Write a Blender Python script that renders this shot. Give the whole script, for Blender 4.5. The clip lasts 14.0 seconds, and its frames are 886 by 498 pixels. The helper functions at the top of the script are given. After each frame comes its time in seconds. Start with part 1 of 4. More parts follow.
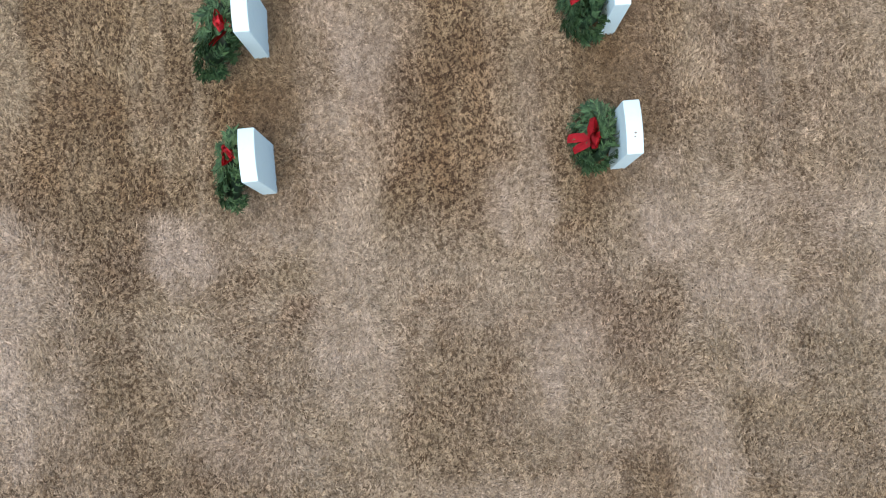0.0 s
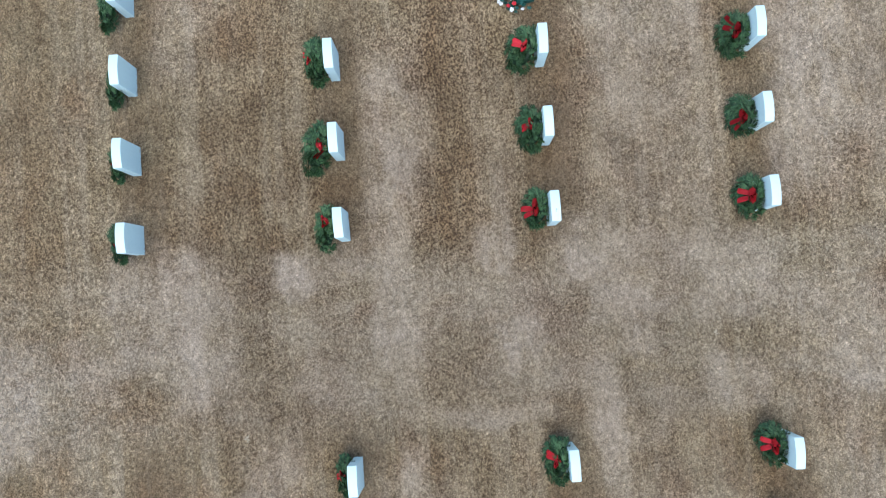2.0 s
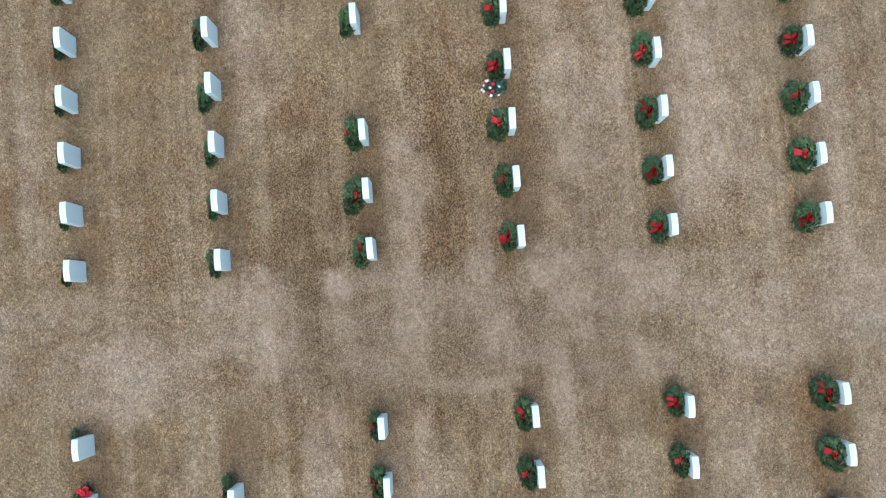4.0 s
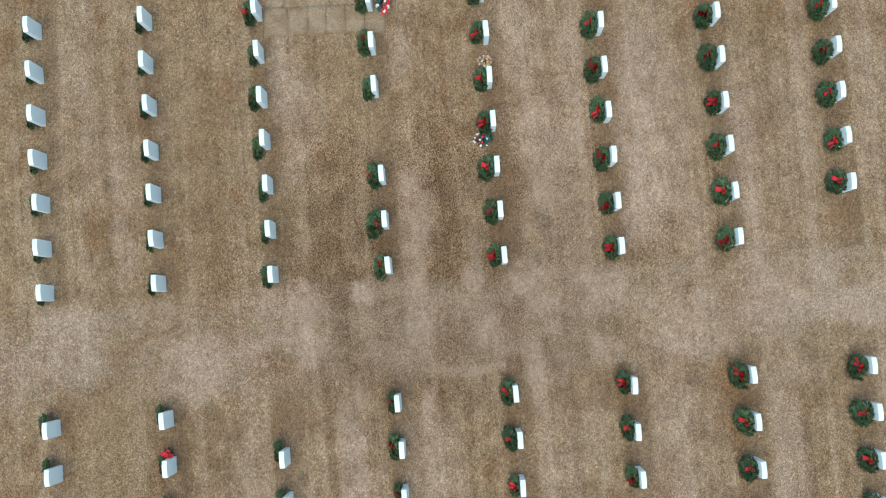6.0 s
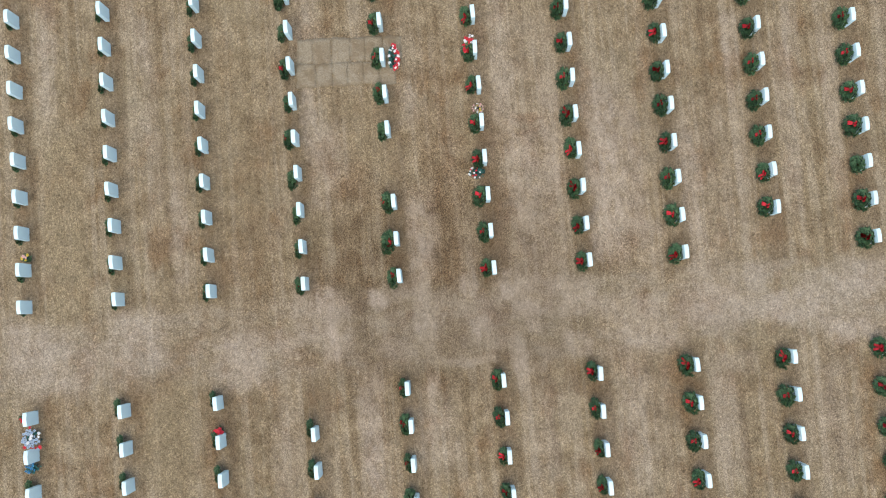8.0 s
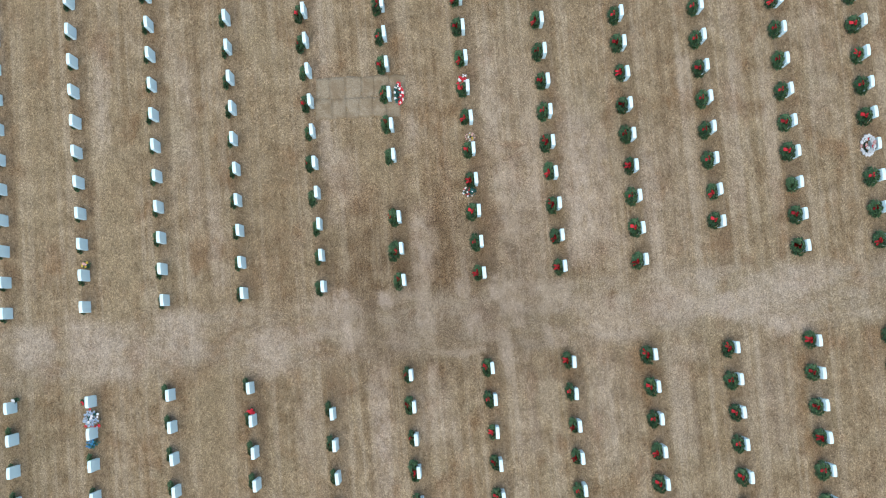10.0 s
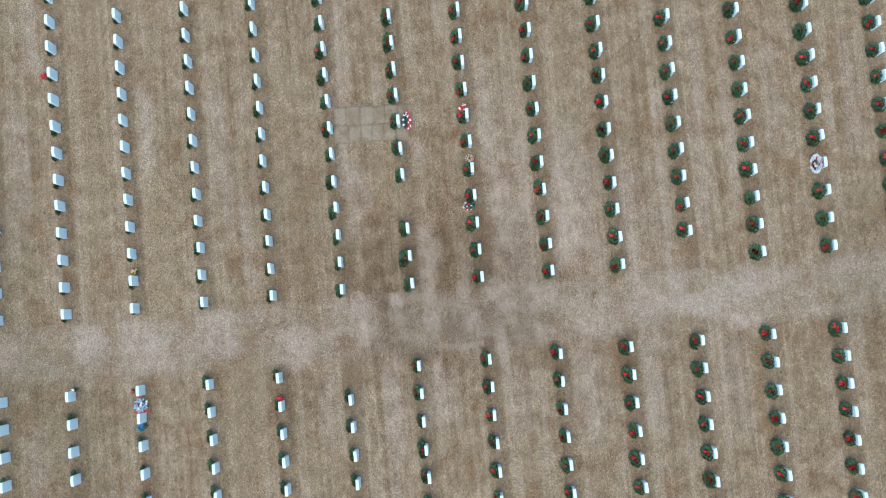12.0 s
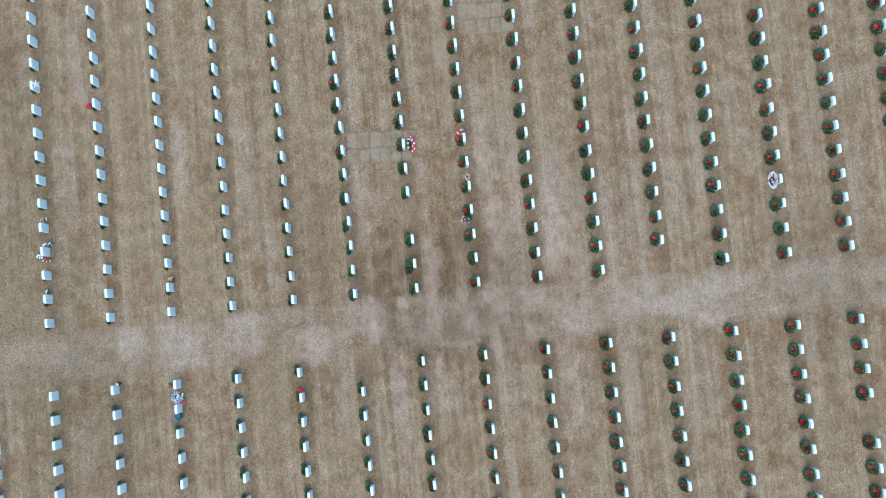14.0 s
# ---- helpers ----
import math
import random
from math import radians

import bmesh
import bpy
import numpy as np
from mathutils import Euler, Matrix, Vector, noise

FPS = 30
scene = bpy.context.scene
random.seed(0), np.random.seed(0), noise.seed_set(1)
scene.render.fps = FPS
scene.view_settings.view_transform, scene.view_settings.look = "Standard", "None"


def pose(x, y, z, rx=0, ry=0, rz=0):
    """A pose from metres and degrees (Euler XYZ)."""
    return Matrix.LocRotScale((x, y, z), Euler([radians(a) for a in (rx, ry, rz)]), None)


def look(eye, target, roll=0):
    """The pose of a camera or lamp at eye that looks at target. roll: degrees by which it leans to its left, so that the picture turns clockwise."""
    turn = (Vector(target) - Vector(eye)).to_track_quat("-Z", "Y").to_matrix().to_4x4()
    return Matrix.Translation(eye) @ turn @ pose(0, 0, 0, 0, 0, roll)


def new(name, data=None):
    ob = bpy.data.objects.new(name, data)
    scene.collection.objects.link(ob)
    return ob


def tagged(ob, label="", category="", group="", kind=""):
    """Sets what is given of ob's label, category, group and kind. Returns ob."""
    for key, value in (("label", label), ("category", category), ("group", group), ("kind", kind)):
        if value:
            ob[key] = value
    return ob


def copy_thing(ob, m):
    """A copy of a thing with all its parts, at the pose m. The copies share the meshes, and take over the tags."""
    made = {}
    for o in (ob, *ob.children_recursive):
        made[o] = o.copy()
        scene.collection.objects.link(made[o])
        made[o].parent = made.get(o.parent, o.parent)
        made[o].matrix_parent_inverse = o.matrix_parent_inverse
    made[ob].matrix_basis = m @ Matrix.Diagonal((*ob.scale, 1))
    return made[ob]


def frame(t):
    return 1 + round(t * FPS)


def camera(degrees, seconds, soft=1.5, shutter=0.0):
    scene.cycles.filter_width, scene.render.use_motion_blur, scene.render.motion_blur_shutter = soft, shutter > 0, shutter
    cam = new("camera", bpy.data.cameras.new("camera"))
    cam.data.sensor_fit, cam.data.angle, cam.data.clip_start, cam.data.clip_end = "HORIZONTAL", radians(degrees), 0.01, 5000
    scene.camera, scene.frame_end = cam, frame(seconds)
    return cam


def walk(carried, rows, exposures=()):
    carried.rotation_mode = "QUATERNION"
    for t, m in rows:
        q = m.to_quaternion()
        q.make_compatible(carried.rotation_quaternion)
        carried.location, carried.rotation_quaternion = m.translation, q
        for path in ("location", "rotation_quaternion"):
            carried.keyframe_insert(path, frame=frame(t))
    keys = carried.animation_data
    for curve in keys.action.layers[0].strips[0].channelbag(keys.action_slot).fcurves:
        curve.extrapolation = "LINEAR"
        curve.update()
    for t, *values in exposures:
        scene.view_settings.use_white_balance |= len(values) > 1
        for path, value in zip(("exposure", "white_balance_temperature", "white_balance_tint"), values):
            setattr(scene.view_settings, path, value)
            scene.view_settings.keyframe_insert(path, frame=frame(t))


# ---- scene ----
# A drone rises straight up over a lawn of white headstones with wreaths.
# World: x east across the grave columns, y north along them, z up.
cam = camera(51.2, 14.0, 1.15)
# seconds, x, y, z, rotation about x, y, z in degrees
PATH = [
    (0.0, 1.182, -0.994, 6.110, 3.520, 0.640, -3.730),
    (0.5, 1.218, -0.979, 7.184, 3.380, 1.083, -3.761),
    (1.0, 1.240, -0.975, 8.258, 3.343, 1.248, -3.795),
    (1.5, 1.261, -0.974, 9.330, 3.373, 1.276, -3.870),
    (2.0, 1.281, -0.976, 10.399, 3.453, 1.264, -3.959),
    (2.5, 1.301, -0.980, 11.467, 3.525, 1.240, -4.051),
    (3.0, 1.321, -0.986, 12.532, 3.508, 1.223, -4.140),
    (5.5, 1.407, -1.044, 17.815, 3.806, 1.256, -4.428),
    (6.0, 1.422, -1.060, 18.861, 3.907, 1.236, -4.495),
    (6.5, 1.435, -1.077, 19.904, 3.978, 1.250, -4.538),
    (7.0, 1.448, -1.095, 20.942, 4.045, 1.251, -4.574),
    (7.5, 1.460, -1.114, 21.977, 4.123, 1.248, -4.610),
    (8.0, 1.471, -1.134, 23.006, 4.206, 1.226, -4.647),
    (10.5, 1.508, -1.237, 28.082, 4.231, 0.982, -4.811),
    (11.0, 1.511, -1.257, 29.081, 4.245, 1.017, -4.888),
    (11.5, 1.514, -1.278, 30.074, 4.252, 1.086, -4.977),
    (12.0, 1.515, -1.298, 31.066, 4.259, 1.120, -5.065),
    (12.5, 1.514, -1.317, 32.066, 4.346, 1.057, -5.148),
    (13.0, 1.512, -1.335, 33.080, 4.423, 1.020, -5.231),
    (13.5, 1.509, -1.353, 34.098, 4.419, 1.039, -5.323),
    (14.0, 1.504, -1.369, 35.114, 4.402, 1.060, -5.423),
]
EXPOSURE = [(0.0, 1.06, 7050, 8), (1.5, 1.05, 6230, 1), (3.0, 1.03, 6380, 3), (5.5, 0.95, 7330, 5), (8.0, 1.01, 7080, 4), (10.5, 1.01, 6580, 2), (12.0, 1.04, 6200, 3), (14.0, 1.02, 6020, 3)]
walk(cam, [(t, pose(x, y, z, a, b, c)) for t, x, y, z, a, b, c in PATH], EXPOSURE)

# ---------------------------------------------------------------- light
SUN_UP, SUN_ROUND = 74.0, 200.0      # degrees above the horizon, degrees clockwise from north
world = bpy.data.worlds.new("overcast_sky")
scene.world = world
world.use_nodes = True
wn, wl = world.node_tree.nodes, world.node_tree.links
wn.clear()
sky = wn.new("ShaderNodeTexSky")
sky.sky_type, sky.sun_disc = "NISHITA", False
sky.sun_elevation, sky.sun_rotation = radians(SUN_UP), radians(SUN_ROUND)
sky.air_density, sky.dust_density, sky.ozone_density = 1.0, 0.8, 1.0
wback, wout = wn.new("ShaderNodeBackground"), wn.new("ShaderNodeOutputWorld")
wback.inputs["Strength"].default_value = 0.15
wl.new(sky.outputs[0], wback.inputs[0])
wl.new(wback.outputs[0], wout.inputs[0])
sun = new("sun", bpy.data.lights.new("sun", "SUN"))
sun.data.energy, sun.data.angle, sun.data.color = 1.2, radians(50), (1.0, 0.93, 0.80)
_a, _e = radians(SUN_ROUND), radians(SUN_UP)
sun.matrix_world = look(Vector((math.sin(_a) * math.cos(_e), math.cos(_a) * math.cos(_e), math.sin(_e))) * 60, (0, 0, 0))

# ---------------------------------------------------------------- layout
COLUMN, ROW, SKEW = 2.3274, 0.9131, 0.00376     # 3 ft graves, columns 7 ft 8 in apart


def grave(c, r):
    return c * COLUMN, r * ROW + SKEW * c


# ---------------------------------------------------------------- node helpers
class Nodes:
    def __init__(self, tree):
        self.n, self.l = tree.nodes, tree.links

    def add(self, kind, **props):
        node = self.n.new(kind)
        for k, v in props.items():
            setattr(node, k, v)
        return node

    def put(self, socket, value):
        if isinstance(value, bpy.types.NodeSocket):
            self.l.new(value, socket)
        elif value is not None:
            socket.default_value = value

    def math(self, op, a, b=None, c=None, clamp=False):
        node = self.add("ShaderNodeMath", operation=op, use_clamp=clamp)
        for i, v in enumerate((a, b, c)):
            self.put(node.inputs[i], v)
        return node.outputs[0]

    def noise(self, vec, scale, detail=3.0, rough=0.55, distort=0.0):
        node = self.add("ShaderNodeTexNoise")
        self.put(node.inputs["Vector"], vec)
        for key, v in (("Scale", scale), ("Detail", detail), ("Roughness", rough), ("Distortion", distort)):
            node.inputs[key].default_value = v
        return node.outputs["Fac"]

    def stretch(self, vec, scale, move=(0, 0, 0), turn=0.0):
        node = self.add("ShaderNodeMapping")
        self.put(node.inputs["Vector"], vec)
        node.inputs["Scale"].default_value, node.inputs["Location"].default_value = scale, move
        node.inputs["Rotation"].default_value = (0, 0, radians(turn))
        return node.outputs[0]

    def ramp(self, fac, lo, hi, out_lo=0.0, out_hi=1.0, smooth=True):
        node = self.add("ShaderNodeMapRange", interpolation_type="SMOOTHSTEP" if smooth else "LINEAR")
        self.put(node.inputs[0], fac)
        for i, v in zip((1, 2, 3, 4), (lo, hi, out_lo, out_hi)):
            node.inputs[i].default_value = v
        return node.outputs[0]

    def mix(self, fac, a, b, blend="MIX"):
        node = self.add("ShaderNodeMix", data_type="RGBA", blend_type=blend)
        self.put(node.inputs[0], fac)
        for sock, v in ((node.inputs[6], a), (node.inputs[7], b)):
            self.put(sock, v if isinstance(v, bpy.types.NodeSocket) else (*v, 1.0))
        return node.outputs[2]

    def bump(self, height, strength, distance):
        node = self.add("ShaderNodeBump")
        self.put(node.inputs["Height"], height)
        node.inputs["Strength"].default_value, node.inputs["Distance"].default_value = strength, distance
        return node.outputs[0]


def material(name, rough=0.6, sheen=0.3):
    m = bpy.data.materials.new(name)
    m.use_nodes = True
    shader = m.node_tree.nodes["Principled BSDF"]
    shader.inputs["Roughness"].default_value = rough
    shader.inputs["Specular IOR Level"].default_value = sheen
    return m, Nodes(m.node_tree), shader


# ---------------------------------------------------------------- turf colour, shared by soil sheet and blades
# worn patches of the lawn: x, y, half width, half length, strength (pale > 0 > dark)
# about the cross aisle and the first graves
AISLE_WEAR = [
    (-0.59, -0.55, 0.21, 0.25, 0.9), (-0.03, -0.38, 0.32, 0.28, 0.5), (-1.87, -0.50, 0.25, 0.32, 0.6), (0.52, 0.12, 0.20, 0.80, 0.42), (1.70, -0.36, 0.24, 0.24, 0.6), (1.88, 0.68, 0.18, 0.84, 0.25),
    (0.60, -0.99, 0.31, 0.42, 0.35), (1.93, -1.50, 0.24, 0.28, 0.6), (0.57, -1.47, 0.24, 0.21, 0.35), (1.50, -2.16, 0.66, 0.11, 0.45), (0.58, -2.79, 0.17, 0.28, 0.5), (2.77, -2.35, 0.17, 0.65, 0.55),
    (3.19, -1.03, 0.42, 0.24, 0.45), (3.23, -1.42, 0.24, 0.21, 0.45), (4.28, -2.01, 0.34, 0.34, 0.55), (4.30, -1.04, 0.48, 0.28, 0.4), (5.66, -1.28, 0.75, 0.27, 0.4), (2.68, -0.36, 0.21, 0.28, 0.45),
    (-1.86, -1.51, 0.21, 0.56, 0.45),
]
# paler and russet mottling about the first graves
AISLE_MOTTLE = [
    (-2.99, -1.44, 0.21, 0.28, 0.35), (-1.83, 2.19, 0.25, 0.43, 0.35), (5.05, 0.38, 0.17, 0.35, 0.35), (6.36, 0.21, 0.28, 0.69, 0.3), (2.27, -1.14, 0.31, 0.24, -0.16),
    (1.26, 0.10, 0.37, 0.56, -0.33), (1.80, 0.0, 0.11, 0.58, 0.3), (-1.13, -0.59, 0.29, 0.19, -0.3), (1.22, -1.66, 0.52, 0.31, -0.07), (-1.26, 0.92, 0.32, 1.42, -0.12), (-3.85, 0.75, 0.50, 1.79, -0.09), (-0.93, -1.86, 0.42, 0.42, -0.15), (2.57, -1.82, 0.21, 0.41, -0.18),
    (-3.53, -0.20, 0.36, 0.28, -0.15), (-0.30, -1.90, 0.35, 0.28, -0.15), (0.02, -1.23, 0.21, 0.28, -0.18), (3.72, -2.18, 0.27, 0.27, -0.15), (-0.30, -0.78, 0.20, 0.28, -0.15), (3.52, -0.36, 0.35, 0.21, -0.12),
]
# between the middle columns
MIDDLE_LANES = [
    (-6.64, -1.02, 0.64, 0.64, 0.5), (-4.13, -1.78, 0.56, 0.63, 0.6), (-9.71, -1.12, 0.40, 0.78, 0.35), (-8.78, -1.13, 0.43, 0.50, 0.45), (-7.73, -1.49, 0.42, 0.42, 0.3), (-2.37, -0.80, 0.39, 0.63, 0.45),
    (-1.61, -1.01, 0.31, 0.77, 0.4), (-0.96, -3.70, 0.31, 1.39, 0.5), (-3.09, -4.09, 0.35, 1.11, 0.3), (0.56, -3.82, 0.55, 0.97, 0.35), (-1.98, 4.10, 0.20, 0.86, 0.5), (-1.58, 3.27, 0.43, 0.71, 0.35),
    (0.67, 1.07, 0.35, 0.85, 0.5), (0.54, 4.39, 0.20, 0.57, 0.4), (2.99, 4.91, 0.23, 1.71, 0.3), (4.04, 3.08, 0.28, 1.55, 0.35), (3.33, 2.28, 0.35, 1.27, 0.25), (5.29, 2.40, 0.37, 2.11, 0.65),
    (5.94, 2.20, 0.31, 1.82, 0.3),
]
# between the eastern columns
EAST_LANES = [
    (7.38, 1.50, 0.20, 1.81, 0.45), (8.73, 5.28, 0.21, 0.70, 0.45), (8.74, 2.68, 0.20, 2.10, 0.2), (9.98, 3.00, 0.22, 2.09, 0.35), (11.09, 3.48, 0.17, 2.09, 0.3), (6.03, -1.90, 0.83, 0.35, 0.5),
    (3.09, -0.47, 0.70, 0.31, 0.4), (4.19, -0.71, 0.56, 0.35, 0.35), (7.64, -1.20, 0.83, 0.48, 0.45), (8.80, -0.73, 0.30, 0.35, 0.4), (9.56, -1.49, 0.62, 0.34, 0.3), (10.88, -2.09, 0.55, 0.22, 0.5),
    (10.70, -1.17, 0.83, 0.41, 0.3), (3.06, -2.36, 0.49, 0.28, 0.3), (3.19, -4.03, 0.41, 1.38, 0.3), (5.53, -4.22, 0.30, 1.51, 0.25), (7.73, -4.39, 0.34, 1.51, 0.35), (8.17, -2.77, 0.41, 0.27, 0.3),
    (10.35, -4.32, 0.41, 1.64, 0.3),
]
# streaks, tracks and dark turf further out
OUTER_LANES = [
    (-5.48, 1.73, 0.19, 1.57, 0.4), (-6.14, 6.44, 0.20, 0.72, 0.4), (-6.00, 3.93, 0.23, 2.01, 0.25), (-8.56, 6.21, 0.23, 1.60, 0.35), (1.20, 3.18, 0.40, 2.55, -0.32), (-1.07, 2.50, 0.57, 0.43, -0.4),
    (2.49, 2.06, 0.31, 1.97, -0.3), (3.53, 3.71, 0.35, 0.06, -0.8), (3.50, 3.43, 0.35, 0.06, -0.8), (-6.36, -2.30, 0.56, 0.35, -0.3), (-8.64, -2.54, 0.57, 0.42, -0.2), (-4.34, 0.49, 0.50, 0.43, -0.25),
    (-3.52, 1.13, 0.57, 0.85, -0.2), (5.41, -2.55, 0.41, 0.35, -0.25), (-1.68, -1.98, 0.42, 0.42, -0.2),
]
# small patches in the middle of the aisle
AISLE_SPOTS = [
    (-0.59, -0.59, 0.17, 0.17, 0.8), (-0.06, -0.48, 0.19, 0.09, 0.4), (0.42, -0.41, 0.15, 0.15, 0.4), (1.69, -0.50, 0.17, 0.17, 0.5), (2.65, -0.56, 0.15, 0.17, 0.5),
    (2.99, -1.03, 0.30, 0.18, 0.35), (1.85, -1.40, 0.17, 0.17, 0.4), (3.21, -1.42, 0.18, 0.15, 0.4), (0.56, -1.21, 0.22, 0.19, 0.35), (0.56, -1.73, 0.19, 0.19, 0.3),
    (-1.71, -0.54, 0.15, 0.23, 0.5), (-1.76, -1.39, 0.13, 0.45, 0.4), (-0.40, -1.70, 0.11, 0.33, 0.3), (0.72, 0.33, 0.19, 0.45, 0.3), (1.00, -0.11, 0.30, 0.17, -0.32),
    (1.44, -0.22, 0.17, 0.22, -0.15), (2.38, -1.22, 0.26, 0.17, -0.18), (1.19, -1.80, 0.52, 0.30, -0.07), (-1.02, -1.22, 0.22, 0.22, -0.12), (0.23, -0.97, 0.13, 0.10, -0.55),
]
# broad thin turf among the first rows
BROAD_WEAR = [(0.9, -1.35, 1.9, 0.75, 0.2), (3.5, 1.3, 0.8, 1.7, 0.42), (5.7, 2.4, 0.5, 2.4, 0.3), (0.55, 0.9, 0.3, 1.2, 0.25), (7.9, 1.5, 0.7, 2.2, 0.2), (3.4, 5.0, 0.9, 2.2, 0.2), (5.6, -4.0, 0.8, 1.6, 0.2)]
# between the outermost columns
FAR_LANES = [
    (-12.49, 9.77, 0.31, 1.32, 0.35), (-13.00, 5.16, 0.26, 1.96, 0.35), (-1.93, 7.60, 0.24, 2.00, 0.3), (-11.03, -1.14, 0.54, 0.60, 0.45),
    (-9.51, -1.03, 0.43, 0.54, 0.35), (-8.72, -1.96, 0.64, 0.34, 0.4), (-14.69, -1.08, 1.29, 0.43, 0.3), (9.28, -1.53, 1.26, 0.34, 0.4), (11.70, -0.91, 0.84, 0.42, 0.4), (14.92, -0.58, 1.05, 0.29, 0.3),
    (11.11, -2.30, 0.63, 0.19, 0.5), (10.23, 6.83, 0.21, 2.57, 0.3), (12.67, 5.49, 0.26, 2.13, 0.3), (15.23, 5.23, 0.26, 2.55, 0.3), (17.07, 2.87, 0.25, 2.11, 0.25), (-13.00, -4.94, 0.30, 1.28, 0.3),
    (-1.08, -5.21, 0.25, 2.11, 0.35),
]
# smooth tan lanes where the turf is thin
BARE_LANES = [
    (-8.34, 1.96, 0.54, 2.44, 0.6), (-0.56, 3.47, 0.54, 1.14, 0.5), (-3.73, 4.47, 0.69, 2.87, 0.35), (-6.00, -3.45, 0.70, 1.26, 0.4), (-10.61, 6.47, 0.61, 4.36, 0.55), (-8.40, 2.31, 0.52, 2.37, 0.5),
    (3.42, 10.37, 0.98, 0.43, 0.5), (-5.76, -3.93, 0.51, 1.91, 0.5), (-3.47, -5.82, 0.59, 1.47, 0.25), (-15.47, 0.39, 1.29, 2.59, 0.3),
]
# greyer, greener turf at the edges
DULL_TURF = [
    (-13.0, -4.5, 2.5, 3.0, 0.3), (-14.5, 1.0, 1.8, 4.0, 0.3), (15.5, -1.0, 1.6, 2.5, 0.25), (-15.5, 8.0, 2.0, 3.0, 0.25),
]


def ripple(x, y, size, seed):
    """Smooth random field from -0.5 to 0.5, with lumps about size metres across."""
    table = np.random.default_rng(seed).uniform(-0.5, 0.5, (256, 256))
    u, v = x / size + 128.0, y / size + 128.0
    i, j = np.floor(u).astype(int), np.floor(v).astype(int)
    p, q = u - i, v - j
    p, q = p * p * (3 - 2 * p), q * q * (3 - 2 * q)
    at = lambda di, dj: table[(i + di) % 256, (j + dj) % 256]
    return (at(0, 0) * (1 - p) + at(1, 0) * p) * (1 - q) + (at(0, 1) * (1 - p) + at(1, 1) * p) * q


def wear_fields(x, y):
    """How pale, russet, bare or dull the turf is at each place: soft-edged patches with straight sides, as mower and graves leave them."""
    wx = x + 0.16 * ripple(x, y, 0.55, 1) + 0.10 * ripple(x, y, 0.2, 2)
    wy = y + 0.22 * ripple(x, y, 0.55, 3) + 0.12 * ripple(x, y, 0.2, 4)

    def laid(patches, sign):
        kept = np.ones_like(x)
        for px, py, w, h, strength in patches:
            if strength * sign > 0:
                d = [np.clip((1.45 - np.abs(v - c) / r) / 0.9, 0, 1) for v, c, r in ((wx, px, w), (wy, py, h))]
                kept *= 1 - abs(strength) * (d[0] * d[0] * (3 - 2 * d[0])) * (d[1] * d[1] * (3 - 2 * d[1]))
        return 1 - kept

    worn = AISLE_SPOTS + AISLE_WEAR + AISLE_MOTTLE + MIDDLE_LANES + EAST_LANES + OUTER_LANES + FAR_LANES + BROAD_WEAR
    return {"pale": 0.92 * laid(worn, 1), "russet": 0.8 * laid(worn, -1), "bare": laid(BARE_LANES, 1), "dull": laid(DULL_TURF, 1)}


def put_fields(me, x, y, repeat=1):
    for field, values in wear_fields(x, y).items():
        layer = me.attributes.new(field, "FLOAT", "POINT")
        layer.data.foreach_set("value", np.repeat(values, repeat).astype(np.float32))


